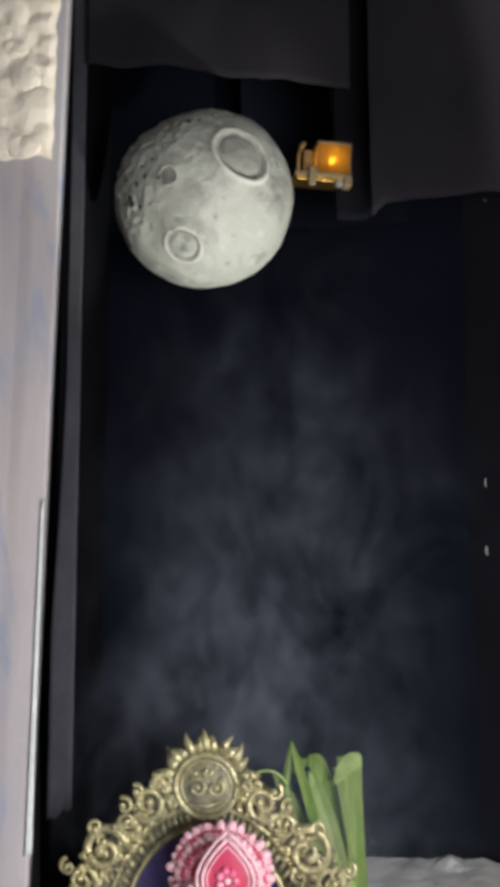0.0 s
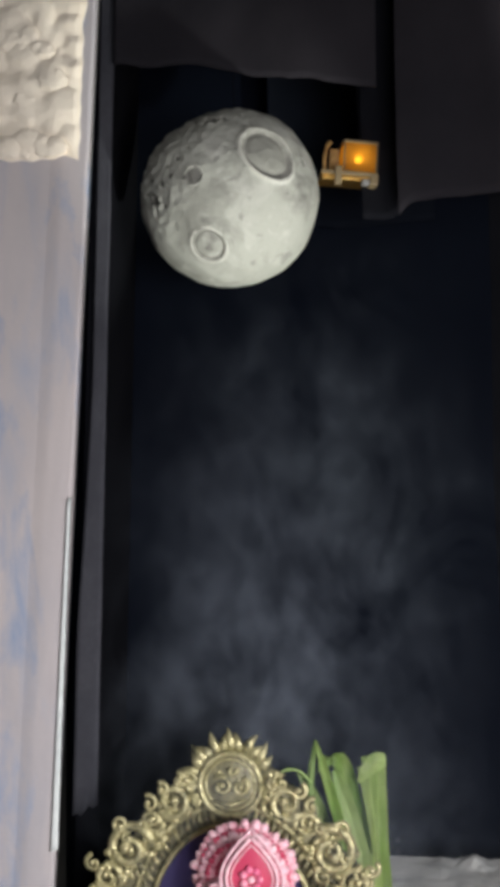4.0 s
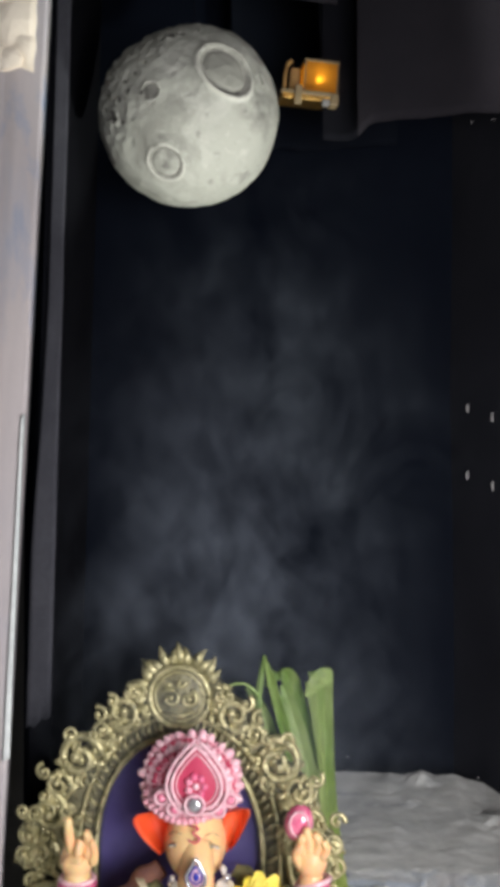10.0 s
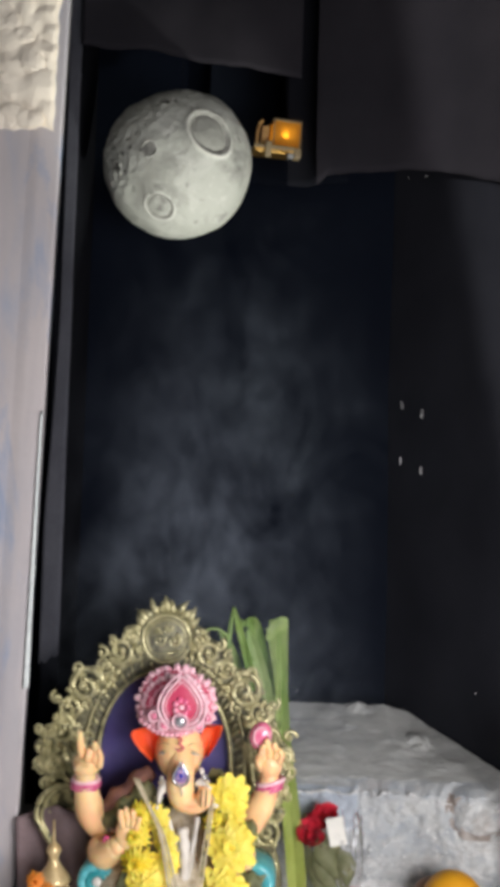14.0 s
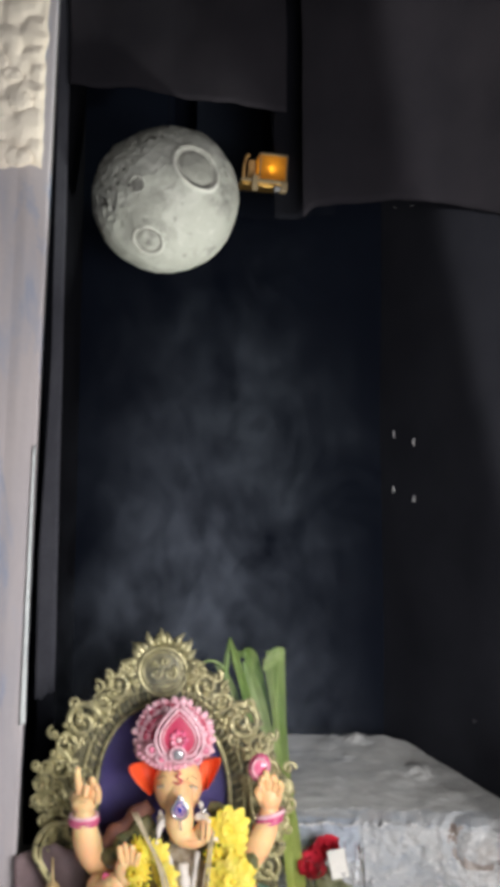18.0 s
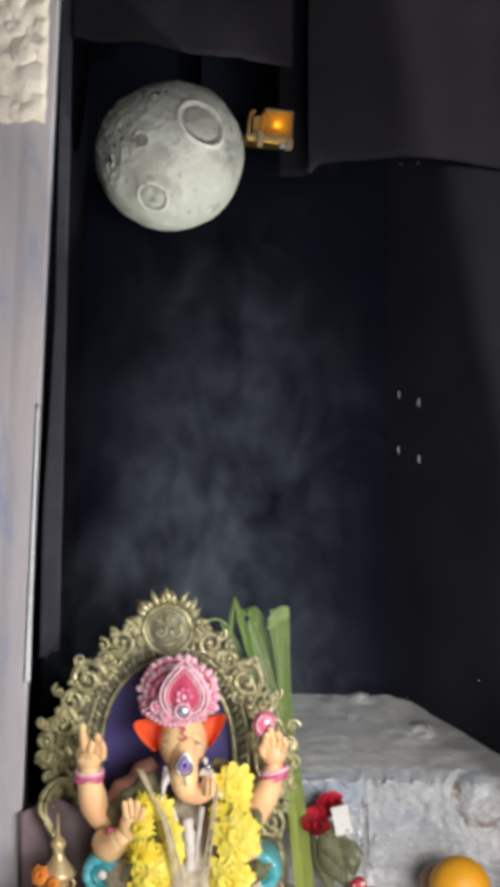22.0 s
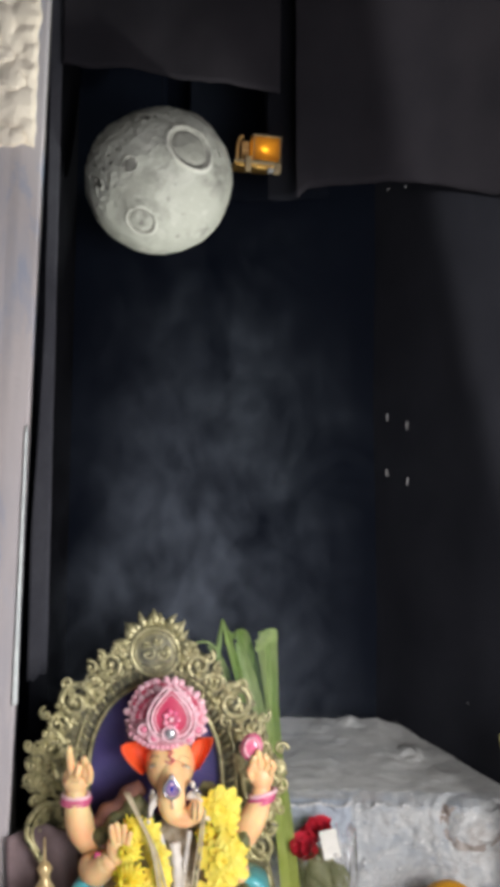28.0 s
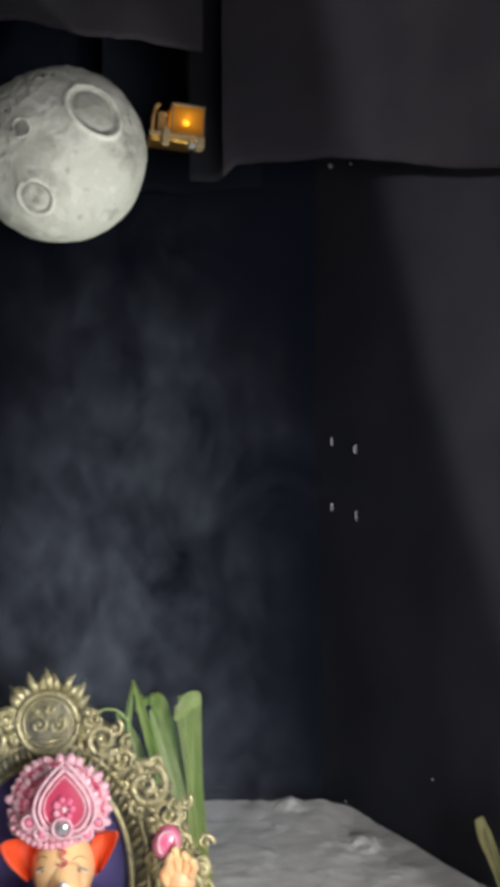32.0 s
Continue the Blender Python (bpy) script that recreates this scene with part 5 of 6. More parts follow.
blades = thing("leaf_bundle", "bundle of long folded green leaf blades behind the arch", "leaves")
KL = 0.00069
for pts, ws, side, fold in (
        (((0.089, 1.285, 0.677), (0.081, 1.315, 0.759), (0.072, 1.34, 0.832), (0.063, 1.356, 0.897), (0.058, 1.362, 0.966), (0.054, 1.364, 1.027), (0.053, 1.364, 1.057)), (32, 34, 32, 27, 24, 32, 35), (1, 0.2, 0), 0.5),
        (((0.065, 1.362, 1.054), (0.056, 1.358, 1.052), (0.046, 1.354, 1.043), (0.039, 1.354, 1.033)), (18, 26, 20, 5), (0.5, 0.1, -0.9), 0.3),
        (((0.047, 1.358, 1.048), (0.051, 1.358, 1.009), (0.055, 1.358, 0.967), (0.057, 1.36, 0.938)), (26, 18, 10, 3), (1, 0.3, 0), 0.6),
        (((0.06, 1.372, 0.871), (0.046, 1.374, 0.956), (0.031, 1.37, 1.013), (0.022, 1.366, 1.048), (0.013, 1.36, 1.055), (0.005, 1.356, 1.049), (0.001, 1.354, 1.042)), (24, 28, 28, 24, 20, 14, 5), (0.9, 0.3, 0.35), 0.5),
        (((0.045, 1.36, 0.945), (0.033, 1.358, 0.991), (0.023, 1.356, 1.024), (0.016, 1.356, 1.044)), (22, 24, 22, 8), (1, 0.1, 0.1), 0.4),
        (((0.026, 1.352, 0.967), (0.016, 1.352, 1.009), (0.005, 1.352, 1.048), (-0.002, 1.352, 1.073)), (16, 15, 12, 3), (1, 0.2, 0), 0.5),
        (((-0.002, 1.353, 1.073), (-0.006, 1.356, 1.05), (-0.009, 1.358, 1.022), (-0.005, 1.36, 0.986)), (4, 9, 12, 12), (1, -0.2, 0), 0.5),
        (((0.01, 1.366, 0.971), (-0.002, 1.366, 1.006), (-0.014, 1.364, 1.031), (-0.021, 1.362, 1.039)), (18, 20, 14, 3), (1, 0.1, 0.2), 0.4),
        (((0.046, 1.37, 0.822), (0.04, 1.372, 0.921), (0.035, 1.374, 0.977), (0.029, 1.374, 0.998)), (26, 28, 24, 16), (1, 0.2, 0), 0.4)):
    bm = bmesh.new()
    ribbon(bm, pts, [w * KL for w in ws], side, fold)
    part("blade", bm, LEAF, blades, smooth=False)
bm = bmesh.new()
tube(bm, bend([(-0.039, 1.345, 1.042), (-0.028, 1.346, 1.046), (-0.016, 1.348, 1.043), (-0.006, 1.35, 1.032)], 6), 1.6 * KL, 6)
part("tendril", bm, LEAF, blades)


def blossom(c, R, layers, petals, material, face=(0, -1, 0.15), curl=0.5, heart=True, parent=None, rnd=None, width=0.5, label=""):
    """A flower of petal rings facing outwards; returns the part."""
    b = bmesh.new()
    rot = Vector((0, 0, 1)).rotation_difference(Vector(face).normalized()).to_matrix()
    c = Vector(c)
    for la in range(layers):
        f = 1 - la / (layers + 0.4)
        n = max(5, int(petals * (0.55 + 0.45 * f)))
        for i in range(n):
            a = 2 * math.pi * (i + 0.5 * (la % 2) + rnd.uniform(-0.18, 0.18)) / n
            ln, w = R * f * rnd.uniform(0.85, 1.08), R * width * (0.6 + 0.4 * f) * rnd.uniform(0.85, 1.1)
            rows = []
            for j in range(5):
                t = j / 4
                ww = w * math.sin(math.pi * (0.12 + 0.80 * t)) ** 0.7
                lift = R * (0.10 * la + curl * (0.55 * t * (1 - f * 0.75) + 0.25 * math.sin(math.pi * t) * (0.5 + rnd.random() * 0.3)) - 0.22 * t * t * f)
                r = ln * (0.08 + 0.92 * t)
                row = []
                for k in (-1, 0, 1):
                    p = Vector((r * math.cos(a) - k * ww / 2 * math.sin(a), r * math.sin(a) + k * ww / 2 * math.cos(a), lift + (abs(k) * 0.12 - 0.05) * R * 0.6))
                    row.append(b.verts.new(c + rot @ p))
                rows.append(row)
            for p, q in zip(rows, rows[1:]):
                for k in range(2):
                    b.faces.new((p[k], p[k + 1], q[k + 1], q[k]))
    ob = part("flower", b, material, parent, label)
    if heart:
        b = bmesh.new()
        ball(b, c + rot @ Vector((0, 0, R * 0.17)), (R * 0.15, R * 0.15, R * 0.13), 0, 12, 8, wob=0.5, freq=400)
        part("flower_heart", b, HEART, ob)
    return ob


rnd = random.Random(21)
garland = thing("flower_garland", "garland of fresh yellow flowers with green leaves round the idol", "garland")
for p, R, kind in (((-0.093, 1.222, 0.855), 27, 0), ((-0.098, 1.214, 0.834), 30, 0), ((-0.094, 1.206, 0.808), 34, 0), ((-0.079, 1.2, 0.781), 44, 1), ((-0.075, 1.22, 0.852), 24, 1), ((-0.065, 1.212, 0.831), 24, 1), ((-0.061, 1.208, 0.808), 26, 1), ((-0.096, 1.2, 0.754), 40, 0), ((-0.061, 1.2, 0.748), 38, 1),
                   ((0.007, 1.222, 0.881), 36, 1), ((0.012, 1.222, 0.857), 22, 1), ((0.012, 1.204, 0.829), 43, 1), ((0.006, 1.214, 0.806), 20, 1), ((0.004, 1.198, 0.782), 43, 1), ((0.013, 1.2, 0.747), 36, 0), ((-0.009, 1.226, 0.849), 22, 0)):
    face = (rnd.uniform(-0.25, 0.3), -1, rnd.uniform(0.0, 0.35))
    if kind:
        blossom(p, R * K * 1.06, 3, 11, LEMON, face, 0.42, R > 35, garland, rnd, 0.60)
    else:
        blossom(p, R * K, 6, 17, YELLOW, face, 1.0, False, garland, rnd, 0.24)
for a, b, w in (((0.024, 1.222, 0.851), (0.039, 1.212, 0.84), 26), ((0.023, 1.21, 0.797), (0.046, 1.204, 0.784), 30), ((-0.061, 1.204, 0.781), (-0.1, 1.198, 0.766), 34), ((-0.08, 1.214, 0.796), (-0.119, 1.208, 0.774), 44), ((0.026, 1.22, 0.841), (0.034, 1.21, 0.824), 22), ((0.024, 1.2, 0.776), (0.051, 1.21, 0.798), 22)):
    a, b = Vector(a), Vector(b)
    bm = bmesh.new()
    ribbon(bm, [a, a.lerp(b, 0.5) + Vector((0, -0.004, 0.003)), b], [0.3 * w * K, w * K, 0.85 * w * K, 0.05 * w * K], (b - a).cross(Vector((0, 1, 0))), 0.3, 6)
    part("leaf", bm, LEAF_DK, garland)
for j in range(5):
    x0, x1 = rnd.uniform(-6, 6), rnd.uniform(-14, 14)
    o, q = Vector((x0 * K, 0, 0)), Vector((x1 * K, 0, 0))
    bm = bmesh.new()
    tube(bm, bend([Vector((-0.099, 1.222, 0.897)) + o * 2, Vector((-0.083, 1.212, 0.87)) + o, Vector((-0.064, 1.2, 0.84)) + q * 0.5, Vector((-0.048, 1.188, 0.788)) + q, Vector((-0.042, 1.186, 0.755)) + q], 5), rnd.uniform(0.9, 1.6) * K, 6)
    part("straw", bm, STRAW, garland, "dry straw strand")
for j in range(2):
    o = Vector(((j - 0.5) * 5 * K, 0.001 * j, 0))
    bm = bmesh.new()
    tube(bm, bend([Vector((-0.012, 1.224, 0.885)) + o, Vector((-0.014, 1.206, 0.854)) + o, Vector((-0.019, 1.192, 0.815)) + o * 1.5, Vector((-0.025, 1.186, 0.762)) + o], 5), 1.6 * K, 6)
    part("straw", bm, STRAW, garland)

# teal bolsters on each side of the seat
for cx, cy, cz, r in ((*(-0.145, 1.235, 0.771), 37), (*(0.035, 1.245, 0.774), 36)):
    bol = thing("bolster", "small teal satin bolster cushion with a white end button", "cushion", "throne bolsters")
    bm = bmesh.new()
    prof = ((0.0, 9), (-0.002, 16), (-0.006, 26), (-0.005, 33), (0.0, r), (0.010, r + 1), (0.03, r), (0.045, r - 2), (0.05, 2))
    rings = []
    for y, rr in prof:
        rings.append([bm.verts.new((cx + rr * K * math.cos(a), cy + y, cz + rr * K * math.sin(a))) for a in [k * math.pi / 14 for k in range(28)]])
    for a, b in zip(rings, rings[1:]):
        for k in range(28):
            bm.faces.new((a[k], a[(k + 1) % 28], b[(k + 1) % 28], b[k]))
    for i, v in enumerate(bm.verts):
        v.co.y += 0.0012 * math.sin(9 * math.atan2(v.co.z - cz, v.co.x - cx))
    part("roll", bm, TEAL, bol)
    bm = bmesh.new()
    ball(bm, (cx, cy - 0.001, cz), (9.5 * K, 0.004, 9.5 * K), 0, 14, 8)
    part("button", bm, WHITE, bol, "white end button")
    bm = bmesh.new()
    tube(bm, [(cx + 16 * K * math.cos(a), cy - 0.0035, cz + 16 * K * math.sin(a)) for a in [k * math.pi / 12 for k in range(25)]], 5.5 * K, 8, flat=0.7)
    part("end_ring", bm, TEAL_DARK, bol, "dark teal gathered ring")
    bm = bmesh.new()
    box(bm, (cx - 0.02, cy + 0.006, TABLE), (cx + 0.02, cy + 0.046, cz - 0.6 * r * K), 0.002)
    part("stand", bm, GOLD_DARK, bol)

# gilded finial with flowers at its foot
SPIRE = mat("pale_gilt", (0.74, 0.58, 0.31), 0.35, 0.35, col2=(0.58, 0.42, 0.2), scale=80, bump=0.3)
fin = thing("gilded_finial", "small gilded spire ornament beside the throne", "ornament")
fx, fy, fz = (-0.2, 1.25, 0.835)
bm = bmesh.new()
prof = ((0, 1.2), (-40, 2.5), (-44, 7), (-54, 11), (-62, 8), (-70, 6), (-84, 12), (-100, 22), (-108, 25), (-114, 18), (-130, 14), (-150, 17), (-200, 24), (-240, 28))
rings = [[bm.verts.new((fx + 1.3 * r * K * math.cos(a), fy + 1.3 * r * K * math.sin(a), max(TABLE, fz + z * K))) for a in [k * math.pi / 9 for k in range(18)]] for z, r in prof]
for a, b in zip(rings, rings[1:]):
    for k in range(18):
        bm.faces.new((a[k], a[(k + 1) % 18], b[(k + 1) % 18], b[k]))
bm.faces.new(rings[0]), bm.faces.new(rings[-1])
part("spire", bm, SPIRE, fin)
for sgn in (-1, 1):
    bm = bmesh.new()
    tube(bm, bend([(fx, fy - 0.008, fz - 130 * K), (fx + sgn * 20 * K, fy - 0.01, fz - 132 * K), (fx + sgn * 32 * K, fy - 0.01, fz - 118 * K), (fx + sgn * 26 * K, fy - 0.01, fz - 108 * K)], 4), [4 * K] * 6 + [3 * K] * 4 + [2 * K] * 3, 7)
    part("bracket", bm, SPIRE, fin)
rnd = random.Random(4)
offer = thing("marigold_offering", "orange and yellow marigold heads laid at the finial", "flowers")
ORG_P = mat("orange_petals", (0.72, 0.20, 0.02), 0.6, col2=(0.8, 0.3, 0.03), scale=70, vary=0.1)
for p, R, m in (((-0.215, 1.225, 0.772), 19, ORG_P), ((-0.2, 1.222, 0.763), 16, ORG_P), ((-0.207, 1.22, 0.742), 20, YELLOW)):
    blossom(p, R * K, 5, 14, m, (0, -1, 0.4), 0.9, False, offer, rnd, 0.3)
bm = bmesh.new()
box(bm, (fx - 0.02, 1.225, TABLE), (fx + 0.014, 1.26, 0.738), 0.004)
part("saucer", bm, GOLD_DARK, offer)

# rose bouquet in clear film
bouq = thing("rose_bouquet", "red rose bouquet in clear film with a white card", "bouquet")
rnd = random.Random(9)


def rose(c, R):
    b = bmesh.new()
    c = Vector(c)
    for la in range(5):
        n = 3 + la
        for i in range(n):
            a0 = 2 * math.pi * i / n + la * 0.7
            rr = R * (0.2 + 0.19 * la) * rnd.uniform(0.85, 1.15)
            a0 += rnd.uniform(-0.3, 0.3)
            tip = rnd.uniform(0.8, 1.1)

            def petal(u, v, a0=a0, rr=rr, n=n, la=la, tip=tip):
                a = a0 + (u - 0.5) * 2 * math.pi / n * 1.45
                z = R * (-0.8 + 1.7 * v) * (1 - 0.07 * la) * tip
                k = rr * (0.55 + 0.5 * math.sin(math.pi * 0.55 * v) + 0.28 * la / 4 * v ** 3 + 0.07 * math.sin(5 * a + la))
                z -= R * 0.35 * (abs(u - 0.5) * 2) ** 3 * v
                p = Vector((k * math.cos(a), k * math.sin(a), z))
                p += R * 0.22 * Vector((fbm(p * 150 + c * 9, 1.0, 2), fbm(p * 150 + c * 5, 1.0, 2), fbm(p * 170 + c * 7, 1.0, 2)))
                return c + Matrix.Rotation(0.75, 3, "X") @ p

            sheet(b, 7, 6, petal)
    return part("rose", b, ROSE, bouq, "deep red rose")


rose((0.098, 1.33, 0.801), 19 * KL)
rose((0.117, 1.336, 0.822), 17 * KL)
rose((0.106, 1.345, 0.812), 15 * KL)
for pts, w in ((((0.106, 1.325, 0.797), (0.116, 1.318, 0.779), (0.131, 1.318, 0.752)), 40), (((0.103, 1.322, 0.787), (0.115, 1.318, 0.758), (0.133, 1.316, 0.732)), 34), (((0.131, 1.326, 0.787), (0.141, 1.318, 0.769), (0.143, 1.316, 0.743)), 36), (((0.116, 1.33, 0.802), (0.124, 1.328, 0.782), (0.137, 1.326, 0.756)), 34), (((0.094, 1.33, 0.788), (0.107, 1.322, 0.75), (0.124, 1.32, 0.71)), 26)):
    bm = bmesh.new()
    ribbon(bm, pts, [w * KL * f for f in (0.1, 0.8, 1.0, 0.7, 0.15)], (0.95, 0.1, 0.3), 0.3, 6)
    part("leaf", bm, LEAF_DK, bouq)
for dx in (-8, 4, 12):
    bm = bmesh.new()
    tube(bm, bend([Vector((0.111, 1.335, 0.8)) + Vector((dx * KL, 0, 0)), (0.131, 1.332, 0.753), Vector((0.15, 1.33, 0.7)) + Vector((-dx * 0.4 * KL, 0, 0))], 5), 2.6 * KL, 6)
    part("stem", bm, LEAF_DK, bouq)
c = Vector((0.129, 1.318, 0.810))
bm = bmesh.new()
box(bm, (-15 * KL, -0.0004, -27 * KL), (15 * KL, 0.0004, 27 * KL), 0.0002)
bmesh.ops.transform(bm, matrix=Matrix.Translation(c) @ pose(0, 0, 0, 8, -11, 6), verts=bm.verts)
card = part("card", bm, CARD, bouq, "small white price card", smooth=False)
for j, (z, w) in enumerate(((-19, 9), (-23, 7))):
    bm = bmesh.new()
    box(bm, (2 * KL, -0.0009, (z - 1) * KL), ((2 + w) * KL, -0.0005, (z + 1) * KL))
    bmesh.ops.transform(bm, matrix=Matrix.Translation(c) @ pose(0, 0, 0, 8, -11, 6), verts=bm.verts)
    part("print_bar", bm, PRINT, card, smooth=False)
FILM = bpy.data.materials.new("clear_film")
FILM.use_nodes = True
nt = FILM.node_tree
gl = nt.nodes.new("ShaderNodeBsdfGlossy")
gl.inputs["Roughness"].default_value = 0.12
tr = nt.nodes.new("ShaderNodeBsdfTransparent")
mx = nt.nodes.new("ShaderNodeMixShader")
lw = nt.nodes.new("ShaderNodeFresnel")
lw.inputs["IOR"].default_value = 1.9
bp, ns = nt.nodes.new("ShaderNodeBump"), nt.nodes.new("ShaderNodeTexNoise")
ns.inputs["Scale"].default_value = 90
bp.inputs["Strength"].default_value, bp.inputs["Distance"].default_value = 0.5, 0.0012
nt.links.new(ns.outputs["Fac"], bp.inputs["Height"])
nt.links.new(bp.outputs[0], gl.inputs["Normal"])
thin = nt.nodes.new("ShaderNodeMath")
thin.operation = "MULTIPLY"
thin.inputs[1].default_value = 0.45
nt.links.new(lw.outputs[0], thin.inputs[0])
nt.links.new(thin.outputs[0], mx.inputs[0])
nt.links.new(tr.outputs[0], mx.inputs[1])
nt.links.new(gl.outputs[0], mx.inputs[2])
nt.links.new(mx.outputs[0], nt.nodes["Material Output"].inputs["Surface"])
top, foot = Vector((0.12, 1.335, 0.818)), Vector((0.149, 1.33, 0.717))
bm = bmesh.new()


def film(u, v):
    a = 2 * math.pi * u
    c0 = foot.lerp(top, v)
    r = mix(10, 56, v ** 0.75) * KL * (1 + 0.10 * math.sin(5 * a + 4 * v) + 0.06 * math.sin(11 * a) + 0.05 * math.sin(27 * a + 9 * v))
    ax = (top - foot).normalized()
    s = Vector((1, 0, 0)) - ax.x * ax
    s.normalize()
    return c0 + s * r * math.cos(a) + ax.cross(s) * r * 0.45 * math.sin(a) + ax * 0.004 * math.sin(7 * a) * v


sheet(bm, 110, 18, film)
wrap = part("film_wrap", bm, FILM, bouq, "clear crinkled film wrap")
wrap.visible_shadow = False
# Glints on the film, put in as metallic slivers turned towards the floodlight.
GLINT = mat("film_glint", (0.42, 0.43, 0.44), 0.45, 0.6, scale=90)
nrm = Vector((0.18, -0.98, 0.28)).normalized()
for a, b, w in (((0.152, 1.316, 0.828), (0.153, 1.316, 0.819), 3.2), ((0.153, 1.316, 0.816), (0.152, 1.316, 0.806), 4.0), ((0.151, 1.316, 0.804), (0.151, 1.316, 0.791), 4.4), ((0.157, 1.317, 0.824), (0.157, 1.317, 0.814), 1.6), ((0.141, 1.314, 0.818), (0.143, 1.314, 0.811), 3.0),
                ((0.147, 1.314, 0.774), (0.151, 1.314, 0.766), 2.0), ((0.138, 1.312, 0.765), (0.143, 1.312, 0.759), 1.6)):
    a, b = Vector(a), Vector(b)
    d = b - a
    d -= d.dot(nrm) * nrm
    s = d.cross(nrm).normalized() * w * KL * 0.3
    bm = bmesh.new()
    prism(bm, [a - s, a + s, a + d + s * 0.6, a + d - s * 0.4], [a - s - nrm * 0.0003, a + s - nrm * 0.0003, a + d + s * 0.6 - nrm * 0.0003, a + d - s * 0.4 - nrm * 0.0003])
    part("glint_sliver", bm, GLINT, bouq, "metallic sliver standing in for a glint on the film", smooth=False)
bm = bmesh.new()
tube(bm, [foot + Vector((-0.004, -0.002, 0.018)), foot + Vector((0, -0.003, 0.010)), foot + Vector((0.004, -0.002, 0.0))], [13 * KL, 15 * KL, 12 * KL], 14)
for v in bm.verts:
    v.co += Vector((1, 1, 1)) * 0.0015 * fbm(v.co * 300)
part("paper_band", bm, RED, bouq, "red and white paper band")
for j in range(17):
    bm = bmesh.new()
    ball(bm, foot + Vector((rnd.uniform(-10, 10) * KL, -0.011, rnd.uniform(-2, 26) * KL)), (3.2 * KL, 0.0012, 2.4 * KL), 0, 8, 6)
    part("white_dot", bm, WHITE, bouq)

# fruit
bm = bmesh.new()
oc, orad = Vector((0.265, 1.285, 0.747)), 0.03527
ball(bm, oc, (orad, orad, orad * 0.96), 0, 40, 28)
fruit = tagged(finish("orange_fruit", bm, ORANGE), "ripe orange on the white table cover", "fruit")
bm = bmesh.new()
q = Vector((0.23, 1.315, 0.724))
ball(bm, (q.x + 0.014, q.y, TABLE + 0.022), (0.022, 0.022, 0.022), 0, 28, 18)
tagged(finish("brown_fruit", bm, FRUIT), "small reddish brown fruit behind the orange", "fruit")

# palm spray with flowers at its foot
palm = thing("palm_spray", "drying green palm leaf spray standing beside the moon ground", "plant")
rnd = random.Random(17)
stem = bend([(0.36, 1.3, 0.739), (0.358, 1.3, 0.827), (0.356, 1.302, 0.889), (0.361, 1.304, 0.933), (0.364, 1.304, 0.958)], 8)
bm = bmesh.new()
tube(bm, stem, [9 * KL] * 14 + [6.5 * KL] * 8 + [4 * KL] * (len(stem) - 22), 8, flat=0.5)
part("stalk", bm, DRY, palm)
for pts, ws, side in (
        (((0.351, 1.3, 0.883), (0.343, 1.296, 0.91), (0.334, 1.292, 0.933), (0.328, 1.29, 0.951)), (10, 18, 22, 15), (0.8, 0.3, -0.45)),
        (((0.351, 1.296, 0.888), (0.345, 1.298, 0.915), (0.337, 1.298, 0.938), (0.331, 1.296, 0.951)), (6, 8, 8, 4), (0.8, 0.3, -0.3)),
        (((0.357, 1.304, 0.889), (0.36, 1.306, 0.926), (0.363, 1.306, 0.958), (0.367, 1.306, 0.98)), (14, 16, 10, 2), (1, 0.2, 0)),
        (((0.36, 1.302, 0.889), (0.367, 1.3, 0.921), (0.372, 1.298, 0.95), (0.387, 1.296, 0.965)), (14, 16, 12, 3), (1, 0.2, 0)),
        (((0.366, 1.3, 0.877), (0.372, 1.298, 0.909), (0.377, 1.296, 0.928), (0.392, 1.294, 0.938)), (16, 20, 16, 3), (1, 0.2, 0)),
        (((0.353, 1.298, 0.871), (0.36, 1.292, 0.892), (0.368, 1.286, 0.875), (0.376, 1.282, 0.845)), (6, 12, 12, 3), (0.6, 0.2, 0.7)),
        (((0.352, 1.298, 0.897), (0.359, 1.29, 0.894), (0.363, 1.286, 0.881), (0.366, 1.282, 0.864)), (6, 11, 10, 3), (0.6, 0.2, 0.7)),
        (((0.358, 1.3, 0.872), (0.361, 1.299, 0.92), (0.364, 1.298, 0.962), (0.366, 1.298, 0.992)), (5, 5, 4, 1), (1, 0.2, 0)),
        (((0.354, 1.301, 0.878), (0.353, 1.3, 0.915), (0.358, 1.299, 0.948), (0.368, 1.298, 0.956)), (6, 8, 7, 2), (0.9, 0.2, 0.3)),
        (((0.352, 1.297, 0.884), (0.361, 1.292, 0.873), (0.370, 1.287, 0.856), (0.380, 1.282, 0.838)), (6, 9, 8, 2), (0.5, 0.2, 0.8)),
        (((0.350, 1.297, 0.892), (0.347, 1.295, 0.905), (0.339, 1.292, 0.926), (0.334, 1.291, 0.942)), (5, 7, 7, 3), (0.8, 0.2, -0.3)),
        (((0.364, 1.3, 0.9), (0.372, 1.297, 0.925), (0.383, 1.294, 0.935), (0.396, 1.291, 0.93)), (7, 10, 9, 2), (0.8, 0.2, 0.5))):
    bm = bmesh.new()
    ribbon(bm, pts, [w * KL for w in ws], side, 0.4)
    part("leaflet", bm, DRY, palm)
